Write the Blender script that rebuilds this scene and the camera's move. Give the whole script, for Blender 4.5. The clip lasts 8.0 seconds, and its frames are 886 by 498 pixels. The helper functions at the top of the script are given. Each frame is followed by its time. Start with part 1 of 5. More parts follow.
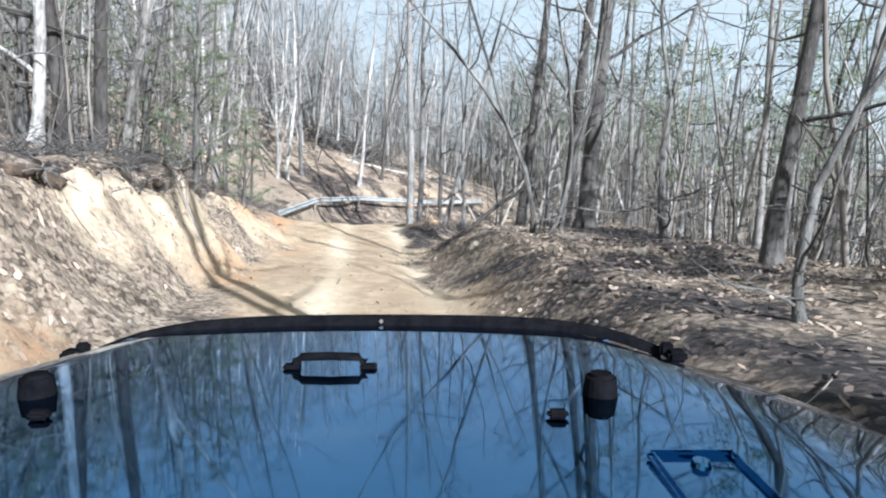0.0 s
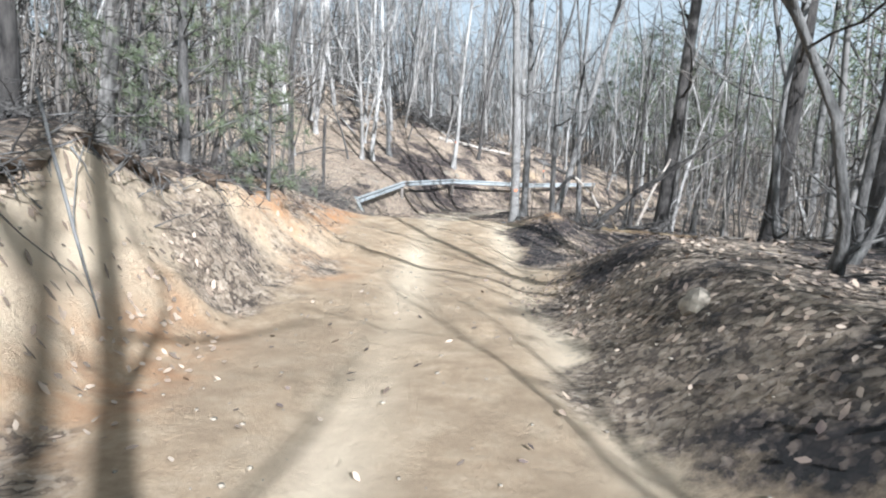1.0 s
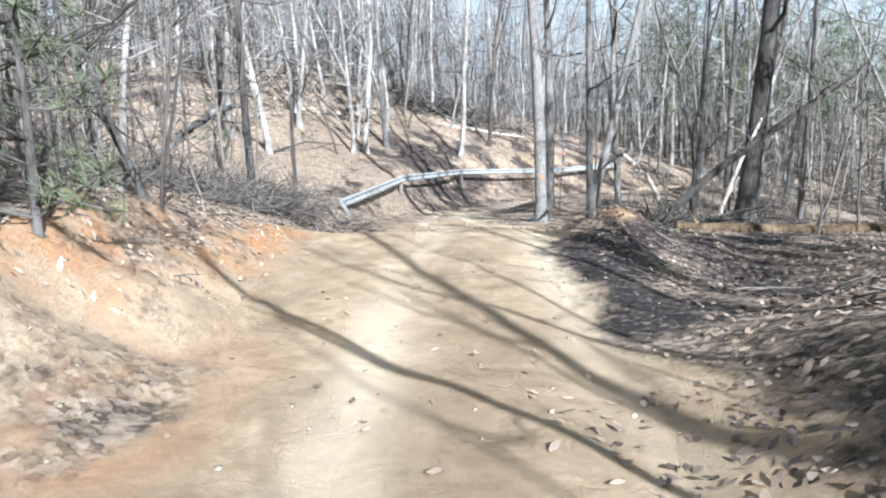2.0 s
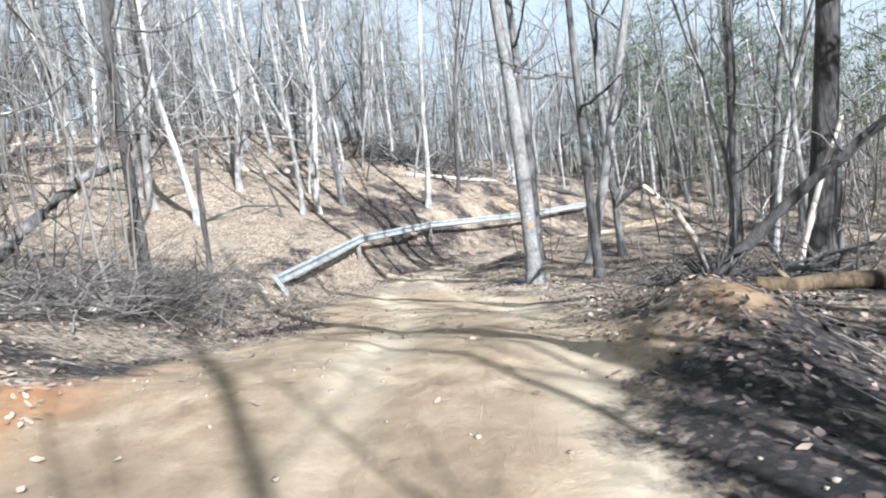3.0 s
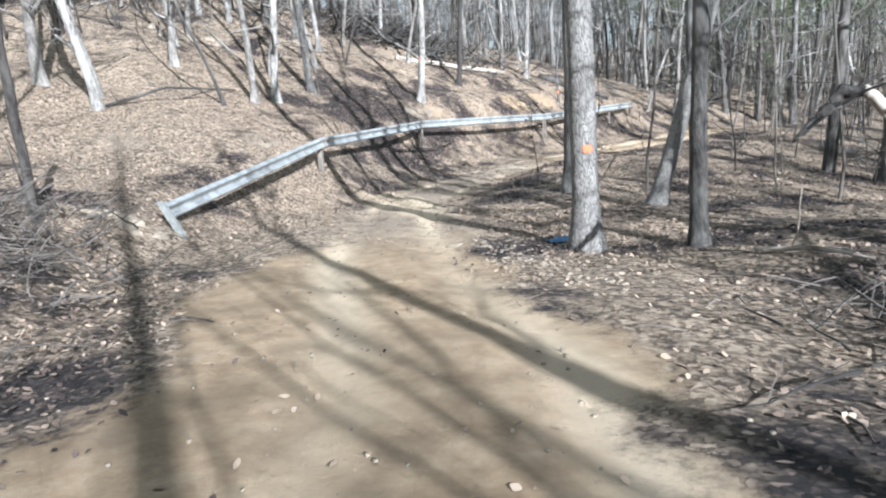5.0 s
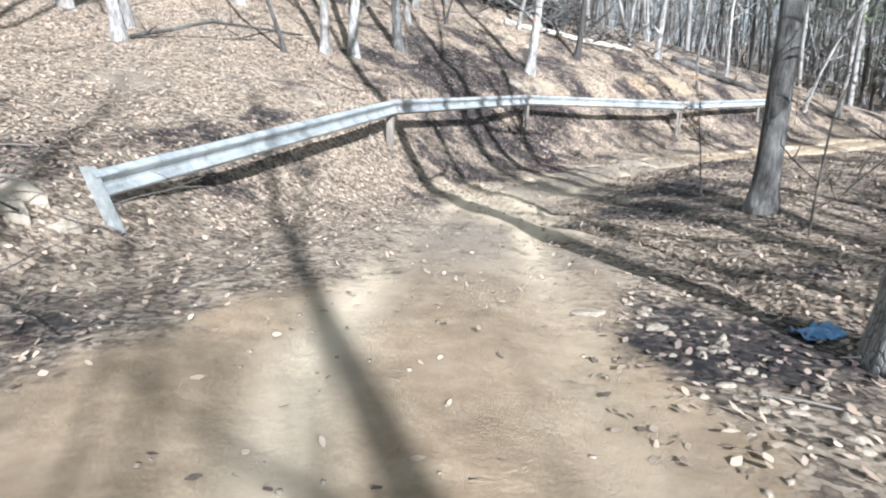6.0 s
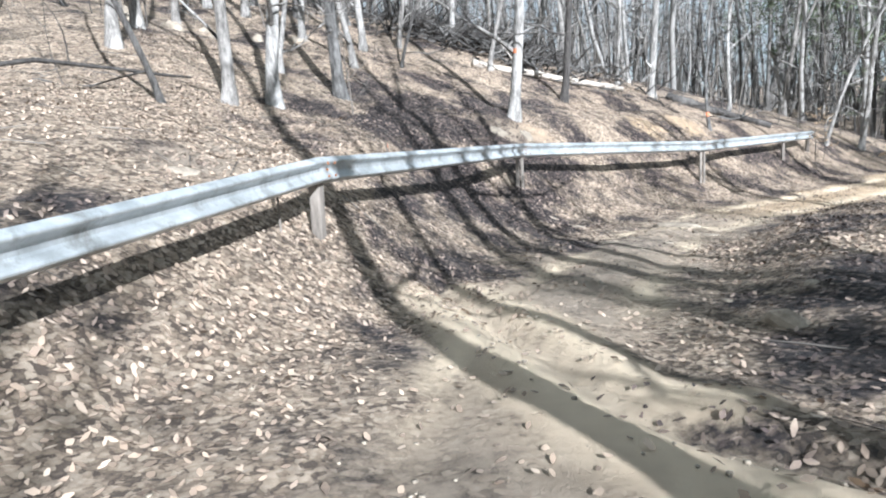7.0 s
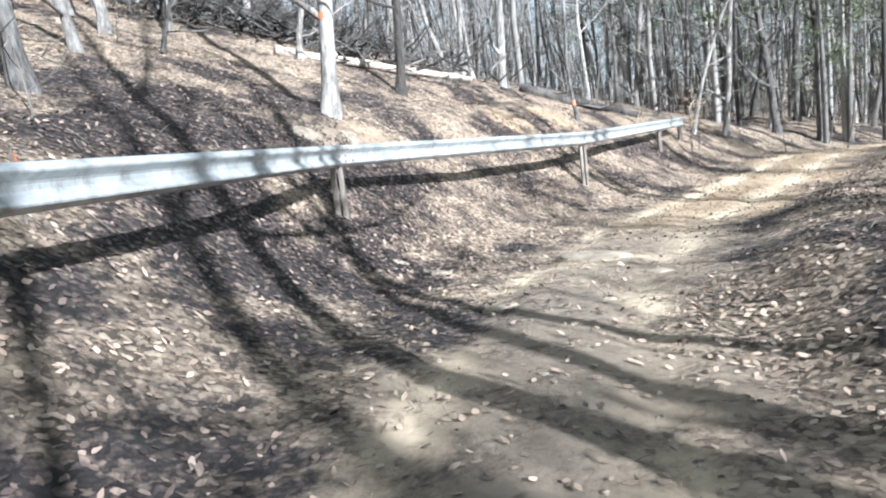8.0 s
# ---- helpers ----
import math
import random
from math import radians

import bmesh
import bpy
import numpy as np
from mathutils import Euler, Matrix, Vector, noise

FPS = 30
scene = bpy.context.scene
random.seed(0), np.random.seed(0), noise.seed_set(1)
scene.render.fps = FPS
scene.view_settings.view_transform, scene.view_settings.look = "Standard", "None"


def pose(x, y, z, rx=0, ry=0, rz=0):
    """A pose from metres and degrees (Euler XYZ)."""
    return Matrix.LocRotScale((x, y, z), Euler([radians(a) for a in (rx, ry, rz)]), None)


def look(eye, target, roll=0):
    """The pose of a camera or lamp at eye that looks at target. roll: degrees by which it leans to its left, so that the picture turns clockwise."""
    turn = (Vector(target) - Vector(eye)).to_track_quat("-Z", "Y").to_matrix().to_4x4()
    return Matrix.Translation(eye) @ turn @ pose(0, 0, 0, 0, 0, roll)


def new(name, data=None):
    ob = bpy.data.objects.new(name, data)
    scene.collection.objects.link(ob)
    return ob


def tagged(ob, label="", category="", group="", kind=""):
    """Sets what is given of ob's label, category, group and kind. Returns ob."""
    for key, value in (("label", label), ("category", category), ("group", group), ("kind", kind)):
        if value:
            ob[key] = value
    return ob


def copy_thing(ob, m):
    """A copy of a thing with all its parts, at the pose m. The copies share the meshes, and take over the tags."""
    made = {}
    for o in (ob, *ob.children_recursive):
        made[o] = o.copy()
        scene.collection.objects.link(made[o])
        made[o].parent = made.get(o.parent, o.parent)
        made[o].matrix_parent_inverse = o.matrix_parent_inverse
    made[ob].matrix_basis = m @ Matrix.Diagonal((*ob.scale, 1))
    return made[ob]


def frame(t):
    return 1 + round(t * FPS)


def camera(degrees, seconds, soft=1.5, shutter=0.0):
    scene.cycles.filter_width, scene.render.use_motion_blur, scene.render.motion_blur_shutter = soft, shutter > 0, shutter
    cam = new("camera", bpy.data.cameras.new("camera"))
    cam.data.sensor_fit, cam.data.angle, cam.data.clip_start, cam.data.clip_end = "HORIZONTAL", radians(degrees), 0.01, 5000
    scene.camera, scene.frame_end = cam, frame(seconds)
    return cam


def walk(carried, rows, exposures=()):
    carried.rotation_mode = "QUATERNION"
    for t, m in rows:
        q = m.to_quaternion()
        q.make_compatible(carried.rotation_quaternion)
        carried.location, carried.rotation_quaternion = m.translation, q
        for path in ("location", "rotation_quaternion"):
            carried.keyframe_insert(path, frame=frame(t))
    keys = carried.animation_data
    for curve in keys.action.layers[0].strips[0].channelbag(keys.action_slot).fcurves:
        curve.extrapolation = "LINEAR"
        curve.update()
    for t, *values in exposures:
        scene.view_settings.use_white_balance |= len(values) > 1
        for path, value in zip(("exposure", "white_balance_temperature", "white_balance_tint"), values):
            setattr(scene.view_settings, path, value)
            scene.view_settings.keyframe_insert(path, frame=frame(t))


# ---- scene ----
cam = camera(68.9, 8.0, soft=2.1)
PATH = [
    (0, (-0.463, 2.511, 1.135), (-0.454, 4.499, 0.919), 2.4),
    (0.5, (-0.7, 5.692, 1.085), (-0.891, 7.66, 0.785), 0.9),
    (1, (-1.14, 8.784, 1.011), (-1.42, 10.744, 0.728), 2.1),
    (1.2, (-1.307, 10.01, 0.98), (-1.6, 11.966, 0.683), 1.8),
    (2.3, (-1.968, 16.091, 0.657), (-2.279, 18.044, 0.353), -3.0),
    (2.5, (-2.106, 17.105, 0.63), (-2.375, 19.066, 0.345), -2.9),
    (3, (-2.232, 19.374, 0.666), (-2.479, 21.352, 0.509), -6.8),
    (3.4, (-2.319, 20.67, 0.746), (-2.534, 22.658, 0.77), -8.5),
    (3.5, (-2.317, 20.951, 0.759), (-2.559, 22.936, 0.79), -7.6),
    (4, (-2.376, 22.283, 0.847), (-2.65, 24.264, 0.795), -10.0),
    (4.5, (-2.595, 23.851, 0.882), (-2.841, 25.809, 0.557), -5.8),
    (4.7, (-2.756, 24.621, 0.839), (-2.974, 26.565, 0.419), -3.8),
    (5.8, (-3.504, 29.689, 0.171), (-3.937, 31.572, -0.347), -1.6),
    (6, (-3.84, 30.733, 0.078), (-4.344, 32.599, -0.438), 0.7),
    (6.5, (-4.764, 33.519, -0.181), (-5.324, 35.401, -0.558), -0.6),
    (7, (-5.403, 36.431, -0.301), (-5.827, 38.358, -0.629), -3.3),
    (7.5, (-5.671, 39.438, -0.51), (-5.93, 41.39, -0.859), -6.7),
    (8, (-5.505, 42.25, -0.627), (-5.488, 44.225, -0.944), -7.2),
]
EXPOSURES = [(0, 1.55, 5250, 9), (1.0, 1.42, 5250, 9), (2.5, 1.72, 5250, 9), (3.0, 1.66, 5250, 9), (3.5, 1.52, 5250, 9), (4.0, 1.38, 5250, 9), (4.5, 1.38, 5250, 9), (6.0, 1.65, 5250, 9), (7.0, 1.58, 5250, 9), (7.5, 1.65, 5250, 9), (8.0, 1.76, 5250, 9)]
walk(cam, [(t, look(eye, target, roll)) for t, eye, target, roll in PATH], EXPOSURES)

# ---- light ----
world = bpy.data.worlds.new("sky_world")
scene.world = world
world.use_nodes = True
SUN_ELEV, SUN_AZ = radians(28), math.atan2(-0.83, 0.56)   # the sun stands behind and to the right of the track
wn = world.node_tree
sky = wn.nodes.new("ShaderNodeTexSky")
sky.sky_type = 'NISHITA'
sky.sun_disc = False
sky.dust_density, sky.air_density = 1.0, 1.0
sky.sun_elevation = SUN_ELEV
sky.sun_rotation = radians(90) - SUN_AZ
wn.nodes["Background"].inputs["Strength"].default_value = 0.038
haze = wn.nodes.new("ShaderNodeMix")          # thin high cloud whitens the whole sky evenly
haze.data_type = 'RGBA'
haze.inputs[0].default_value, haze.inputs[7].default_value = 0.8, (8.6, 8.9, 8.1, 1)
wn.links.new(sky.outputs[0], haze.inputs[6])
wn.links.new(haze.outputs[2], wn.nodes["Background"].inputs["Color"])
sun = new("sun", bpy.data.lights.new("sun", 'SUN'))
sun.data.energy, sun.data.angle, sun.data.color = 5.0, radians(0.55), (1.0, 0.92, 0.82)
sun_from = Vector((math.cos(SUN_AZ) * math.cos(SUN_ELEV), math.sin(SUN_AZ) * math.cos(SUN_ELEV), math.sin(SUN_ELEV)))
sun.matrix_world = look(sun_from * 60, (0, 0, 0))


# ---- materials ----
def material(name, rough=0.85, metal=0.0):
    m = bpy.data.materials.new(name)
    m.use_nodes = True
    b = m.node_tree.nodes["Principled BSDF"]
    b.inputs["Roughness"].default_value, b.inputs["Metallic"].default_value = rough, metal
    return m, m.node_tree, b


def node(nt, kind, **inputs):
    n = nt.nodes.new(kind)
    for k, v in inputs.items():
        n.inputs[k.replace("_", " ")].default_value = v
    return n


def ramp(nt, src, stops):
    r = nt.nodes.new("ShaderNodeValToRGB")
    els = r.color_ramp.elements
    while len(els) < len(stops):
        els.new(0.5)
    for e, (p, c) in zip(els, stops):
        e.position, e.color = p, (*c, 1)
    nt.links.new(src, r.inputs[0])
    return r.outputs[0]


def mix(nt, fac, a, b, mode='MIX'):
    m = nt.nodes.new("ShaderNodeMix")
    m.data_type, m.blend_type = 'RGBA', mode
    for sock, v in ((m.inputs[0], fac), (m.inputs[6], a), (m.inputs[7], b)):
        if hasattr(v, "is_linked"):
            nt.links.new(v, sock)
        else:
            sock.default_value = v if isinstance(v, float) else (*v, 1)
    return m.outputs[2]


def noise_out(nt, scale, detail=4.0, rough=0.6, stretch=None, coord="Object"):
    tc = nt.nodes.new("ShaderNodeTexCoord")
    src = tc.outputs[coord]
    if stretch:
        mp = nt.nodes.new("ShaderNodeMapping")
        mp.inputs["Scale"].default_value = stretch
        nt.links.new(src, mp.inputs[0])
        src = mp.outputs[0]
    n = node(nt, "ShaderNodeTexNoise", Scale=scale, Detail=detail, Roughness=rough)
    nt.links.new(src, n.inputs["Vector"])
    return n.outputs[0]


def bump(nt, b, height, strength, distance):
    n = node(nt, "ShaderNodeBump", Strength=strength, Distance=distance)
    nt.links.new(height, n.inputs["Height"])
    nt.links.new(n.outputs[0], b.inputs["Normal"])


def simple(name, dark, light, scale=8.0, rough=0.85, metal=0.0, relief=0.01, stretch=None):
    m, nt, b = material(name, rough, metal)
    f = noise_out(nt, scale, 6.0, 0.65, stretch)
    c = ramp(nt, f, [(0.3, dark), (0.7, light)])
    nt.links.new(c, b.inputs["Base Color"])
    bump(nt, b, f, 0.6, relief)
    return m


def bark_material(name, dark, light, patch):
    m, nt, b = material(name, 0.92)
    f = noise_out(nt, 14.0, 6.0, 0.7, (1, 1, 0.22))
    big = noise_out(nt, 1.6, 3.0, 0.6, (1, 1, 0.5))
    c = ramp(nt, f, [(0.32, dark), (0.62, light)])
    c = mix(nt, 0.75, c, ramp(nt, noise_out(nt, 38.0, 5.0, 0.75, (1, 1, 0.3)), [(0.36, (0.4, 0.4, 0.4)), (0.6, (1.0, 1.0, 1.0))]), 'MULTIPLY')
    c = mix(nt, ramp(nt, big, [(0.48, (0, 0, 0)), (0.62, (0.8, 0.8, 0.8))]), c, patch)
    info = nt.nodes.new("ShaderNodeObjectInfo")
    tone = ramp(nt, info.outputs["Random"], [(0.0, (0.62, 0.6, 0.58)), (1.0, (1.0, 1.0, 1.0))])
    c = mix(nt, 1.0, c, tone, 'MULTIPLY')
    nt.links.new(c, b.inputs["Base Color"])
    bump(nt, b, f, 1.0, 0.06)
    return m


BARK = bark_material("bark_grey", (0.03, 0.028, 0.026), (0.185, 0.178, 0.166), (0.27, 0.264, 0.25))
BARK_PALE = bark_material("bark_pale", (0.1, 0.095, 0.087), (0.45, 0.432, 0.4), (0.56, 0.542, 0.51))
BARK_DARK = bark_material("bark_dark", (0.018, 0.016, 0.015), (0.095, 0.086, 0.077), (0.14, 0.131, 0.119))


def flaky_material():
    """Pale bark of long flat plates with dark cracks between them."""
    m, nt, b = material("flaky_bark", 0.9)
    tc = nt.nodes.new("ShaderNodeTexCoord")
    mp = nt.nodes.new("ShaderNodeMapping")
    mp.inputs["Scale"].default_value = (1, 1, 0.22)
    nt.links.new(tc.outputs["Object"], mp.inputs[0])
    wob = nt.nodes.new("ShaderNodeVectorMath")
    wob.operation = 'MULTIPLY_ADD'
    n = node(nt, "ShaderNodeTexNoise", Scale=7.0, Detail=4.0)
    nt.links.new(mp.outputs[0], n.inputs["Vector"])
    nt.links.new(n.outputs["Color"], wob.inputs[0])
    wob.inputs[1].default_value = (0.12, 0.12, 0.12)
    nt.links.new(mp.outputs[0], wob.inputs[2])
    vo = node(nt, "ShaderNodeTexVoronoi", Scale=42.0)
    vo.feature = 'DISTANCE_TO_EDGE'
    nt.links.new(wob.outputs[0], vo.inputs["Vector"])
    plates = ramp(nt, noise_out(nt, 9.0, 6.0, 0.7, (1, 1, 0.4)), [(0.3, (0.12, 0.113, 0.104)), (0.65, (0.31, 0.3, 0.28))])
    c = mix(nt, ramp(nt, vo.outputs[0], [(0.02, (0, 0, 0)), (0.12, (1, 1, 1))]), (0.1, 0.093, 0.084), plates)
    nt.links.new(c, b.inputs["Base Color"])
    bump(nt, b, ramp(nt, vo.outputs[0], [(0.0, (0, 0, 0)), (0.2, (1, 1, 1))]), 0.5, 0.02)
    return m


FLAKY = flaky_material()
NEEDLE = simple("pine_needles", (0.045, 0.06, 0.03), (0.125, 0.145, 0.075), 3.0, 0.7, relief=0.002)
DEADWOOD = simple("dead_wood", (0.22, 0.185, 0.15), (0.54, 0.49, 0.42), 7.0, 0.9, stretch=(1, 1, 0.5))
def zinc_material():
    """Old galvanised steel: dull grey spangle, run down with dirt and a little rust."""
    m, nt, b = material("galvanised_steel", 0.45, 0.55)
    c = ramp(nt, noise_out(nt, 3.0, 6.0, 0.7), [(0.3, (0.33, 0.35, 0.35)), (0.7, (0.58, 0.61, 0.62))])
    runs = ramp(nt, noise_out(nt, 4.0, 6.0, 0.75, (1, 1, 0.35)), [(0.5, (0, 0, 0)), (0.68, (0.8, 0.8, 0.8))])
    c = mix(nt, runs, c, (0.2, 0.195, 0.175))
    rust = ramp(nt, noise_out(nt, 1.3, 7.0, 0.7), [(0.66, (0, 0, 0)), (0.74, (0.7, 0.7, 0.7))])
    nt.links.new(mix(nt, rust, c, (0.22, 0.12, 0.06)), b.inputs["Base Color"])
    nt.links.new(ramp(nt, noise_out(nt, 6.0, 5.0), [(0.3, (0.36, 0.36, 0.36)), (0.7, (0.6, 0.6, 0.6))]), b.inputs["Roughness"])
    return m


ZINC = zinc_material()
STEEL_POST = simple("dull_galvanised_steel", (0.17, 0.18, 0.17), (0.34, 0.35, 0.335), 9.0, 0.55, 0.3, 0.001)
POST = simple("weathered_post_wood", (0.09, 0.078, 0.065), (0.27, 0.24, 0.205), 10.0, 0.9, stretch=(1, 1, 0.15))
STONE = simple("tan_stone", (0.15, 0.125, 0.095), (0.36, 0.31, 0.24), 6.0, 0.9, relief=0.02)


def shifted(nt, value, name):
    """value plus what the mesh holds under that name."""
    at = nt.nodes.new("ShaderNodeAttribute")
    at.attribute_name = name
    m = nt.nodes.new("ShaderNodeMath")
    nt.links.new(value, m.inputs[0])
    nt.links.new(at.outputs["Fac"], m.inputs[1])
    return m.outputs[0]


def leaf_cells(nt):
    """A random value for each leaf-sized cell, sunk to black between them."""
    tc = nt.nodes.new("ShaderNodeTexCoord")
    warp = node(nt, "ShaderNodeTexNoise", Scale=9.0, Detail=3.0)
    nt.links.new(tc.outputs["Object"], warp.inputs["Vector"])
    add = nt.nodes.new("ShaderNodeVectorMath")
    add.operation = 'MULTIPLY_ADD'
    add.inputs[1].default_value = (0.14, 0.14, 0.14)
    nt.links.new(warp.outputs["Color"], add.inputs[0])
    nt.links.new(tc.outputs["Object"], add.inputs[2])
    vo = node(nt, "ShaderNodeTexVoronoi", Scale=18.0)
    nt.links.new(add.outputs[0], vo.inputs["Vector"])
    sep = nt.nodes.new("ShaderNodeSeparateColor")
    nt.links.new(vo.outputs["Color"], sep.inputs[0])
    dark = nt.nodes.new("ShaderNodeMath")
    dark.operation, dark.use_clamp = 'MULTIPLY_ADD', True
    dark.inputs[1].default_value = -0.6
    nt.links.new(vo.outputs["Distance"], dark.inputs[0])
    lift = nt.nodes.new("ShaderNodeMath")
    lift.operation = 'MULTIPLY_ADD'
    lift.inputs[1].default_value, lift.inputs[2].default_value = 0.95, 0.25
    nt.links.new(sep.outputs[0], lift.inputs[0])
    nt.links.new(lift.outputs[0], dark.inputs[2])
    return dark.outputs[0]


def ground_material():
    m, nt, b = material("forest_ground", 0.95)
    at = nt.nodes.new("ShaderNodeAttribute")
    at.attribute_name = "dirt"
    clay_at = nt.nodes.new("ShaderNodeAttribute")
    clay_at.attribute_name = "clay"
    fine, mid, big = noise_out(nt, 26.0, 5.0, 0.7), noise_out(nt, 3.2, 5.0, 0.65), noise_out(nt, 0.5, 7.0, 0.68)
    cells = leaf_cells(nt)
    # both leaf tones also paint in blotches of tree shade and sun
    damp_and_shaded = ramp(nt, cells, [(0.1, (0.008, 0.006, 0.006)), (0.5, (0.05, 0.038, 0.034)), (0.8, (0.125, 0.098, 0.082)), (0.97, (0.3, 0.24, 0.19))])
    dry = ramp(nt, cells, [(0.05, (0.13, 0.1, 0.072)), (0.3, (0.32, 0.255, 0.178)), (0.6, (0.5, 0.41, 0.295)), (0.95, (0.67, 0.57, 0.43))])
    litter = mix(nt, ramp(nt, shifted(nt, big, "dry"), [(0.43, (0.0, 0.0, 0.0)), (0.53, (1.0, 1.0, 1.0))]), damp_and_shaded, dry)
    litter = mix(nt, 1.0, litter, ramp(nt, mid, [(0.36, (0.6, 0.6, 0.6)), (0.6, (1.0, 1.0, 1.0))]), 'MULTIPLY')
    soil = ramp(nt, mid, [(0.3, (0.33, 0.25, 0.17)), (0.5, (0.54, 0.435, 0.31)), (0.7, (0.7, 0.6, 0.46))])
    soil = mix(nt, ramp(nt, fine, [(0.35, (0.0, 0.0, 0.0)), (0.75, (0.5, 0.5, 0.5))]), soil, (0.38, 0.3, 0.2))
    soil = mix(nt, ramp(nt, noise_out(nt, 0.9, 6.0, 0.7), [(0.42, (0.5, 0.5, 0.5)), (0.62, (0.0, 0.0, 0.0))]), soil, mix(nt, fine, (0.2, 0.155, 0.105), (0.42, 0.335, 0.235)))
    rut_at = nt.nodes.new("ShaderNodeAttribute")
    rut_at.attribute_name = "rut"
    # pale soil of ruts and bank, and the sun painted on the ridges
    soil = mix(nt, rut_at.outputs["Fac"], soil, mix(nt, mid, (0.72, 0.63, 0.49), (0.88, 0.8, 0.65)))
    soil = mix(nt, mix(nt, 1.0, clay_at.outputs["Fac"], ramp(nt, noise_out(nt, 1.7, 6.0, 0.7), [(0.4, (0.15, 0.15, 0.15)), (0.6, (1.0, 1.0, 1.0))]), 'MULTIPLY'), soil, mix(nt, mid, (0.42, 0.17, 0.055), (0.64, 0.35, 0.14)))
    # greyer soil on the lower track, with its shade painted in
    grey_shaded = nt.nodes.new("ShaderNodeAttribute")
    grey_shaded.attribute_name = "grey_shaded"
    soil = mix(nt, grey_shaded.outputs["Fac"], soil, mix(nt, 0.8, soil, mix(nt, fine, (0.15, 0.138, 0.126), (0.42, 0.39, 0.35))))
    add = nt.nodes.new("ShaderNodeMath")
    add.operation = 'ADD'
    sc = nt.nodes.new("ShaderNodeMath")
    sc.operation = 'MULTIPLY_ADD'
    sc.inputs[1].default_value, sc.inputs[2].default_value = 1.5, -0.75
    nt.links.new(noise_out(nt, 2.2, 6.0, 0.75), sc.inputs[0])
    nt.links.new(at.outputs["Fac"], add.inputs[0])
    nt.links.new(sc.outputs[0], add.inputs[1])
    f = ramp(nt, add.outputs[0], [(0.3, (0, 0, 0)), (0.66, (1, 1, 1))])
    nt.links.new(mix(nt, f, mix(nt, 1.0, litter, (0.87, 0.835, 0.835), 'MULTIPLY'), mix(nt, 1.0, soil, (0.96, 0.885, 0.79), 'MULTIPLY')), b.inputs["Base Color"])
    bump(nt, b, noise_out(nt, 7.0, 9.0, 0.8), 0.95, 0.12)
    return m


GROUND = ground_material()

# ---- terrain ----
# stations along the track: centre x, y, height, left half width, bank height, bank width, left slope, right half width, right slope
TRACK = np.array([
    (0.4, -30, 0.6, 2.2, 1.3, 1.6, 0.3, 1.2, 0.02),
    (-0.1, -6, 0.0, 2.6, 1.25, 1.6, 0.3, 1.0, 0.02),
    (-0.9, 8, -0.38, 2.2, 1.25, 1.6, 0.3, 0.9, 0.02),
    (-1.8, 15, -0.62, 2.1, 1.35, 1.6, 0.3, 0.9, 0.03),
    (-2.2, 19, -0.72, 1.7, 1.05, 2.2, 0.28, 1.1, 0.02),
    (-2.6, 24, -0.45, 2.4, 0.9, 3.4, 0.20, 1.4, -0.11),
    (-3.4, 29.5, -1.15, 3.2, 0.7, 3.0, 0.20, 1.8, -0.03),
    (-4.8, 34, -1.55, 3.0, 0.9, 2.6, 0.24, 2.0, 0.01),
    (-5.6, 39, -1.90, 2.3, 1.1, 2.8, 0.27, 1.6, 0.0),
    (-5.5, 44, -2.15, 1.4, 1.9, 3.2, 0.30, 1.4, 0.03),
    (-4.3, 49, -2.30, 1.5, 2.7, 5.2, 0.48, 1.4, 0.05),
    (-1.6, 53.5, -2.42, 1.6, 3.0, 5.6, 0.56, 1.4, 0.04),
    (2.6, 58, -2.5, 1.7, 2.9, 5.6, 0.56, 1.5, 0.0),
    (8, 64.5, -2.45, 1.7, 2.0, 5.0, 0.42, 1.5, -0.03),
    (15, 70, -3.0, 1.8, 1.2, 4.0, 0.25, 1.6, -0.05),
    (30, 74, -5.0, 1.8, 0.8, 3.0, 0.2, 1.6, -0.05)])


def smooth(a, b, v):
    v = np.clip((v - a) / (b - a), 0, 1)
    return v * v * (3 - 2 * v)


def along(x, y):
    """The nearest station (fractional) of the track and the signed distance from it, positive to its right."""
    x, y = np.asarray(x, float), np.asarray(y, float)
    best, where, side = np.full(x.shape, 1e9), np.zeros(x.shape), np.zeros(x.shape)
    for i in range(len(TRACK) - 1):
        ax, ay = TRACK[i, :2]
        dx, dy = TRACK[i + 1, :2] - TRACK[i, :2]
        f = np.clip(((x - ax) * dx + (y - ay) * dy) / (dx * dx + dy * dy), 0, 1)
        ex, ey = x - ax - f * dx, y - ay - f * dy
        d = np.hypot(ex, ey)
        hit = d < best
        best, where = np.where(hit, d, best), np.where(hit, i + f, where)
        side = np.where(hit, np.where(dx * ey - dy * ex < 0, 1, -1), side)
    return where, best * side


def waves(x, y):
    """Low swells and small lumps of the forest floor."""
    return (np.sin(x * 0.31 + 1.3) * np.cos(y * 0.27 + 0.4) * 0.5 + np.sin(x * 0.83 + y * 0.55) * 0.25 + np.sin(y * 1.3 - x * 1.1 + 2) * 0.13
            + np.sin(x * 2.9 + 1.7 * y) * np.sin(y * 2.3 - x) * 0.1)


def near_line(x, y, line):
    """Distance from a line of straight pieces."""
    best = np.full(np.shape(x), 1e9)
    for (ax, ay), (bx, by) in zip(line, line[1:]):
        dx, dy = bx - ax, by - ay
        f = np.clip(((x - ax) * dx + (y - ay) * dy) / (dx * dx + dy * dy), 0, 1)
        best = np.minimum(best, np.hypot(x - ax - f * dx, y - ay - f * dy))
    return best


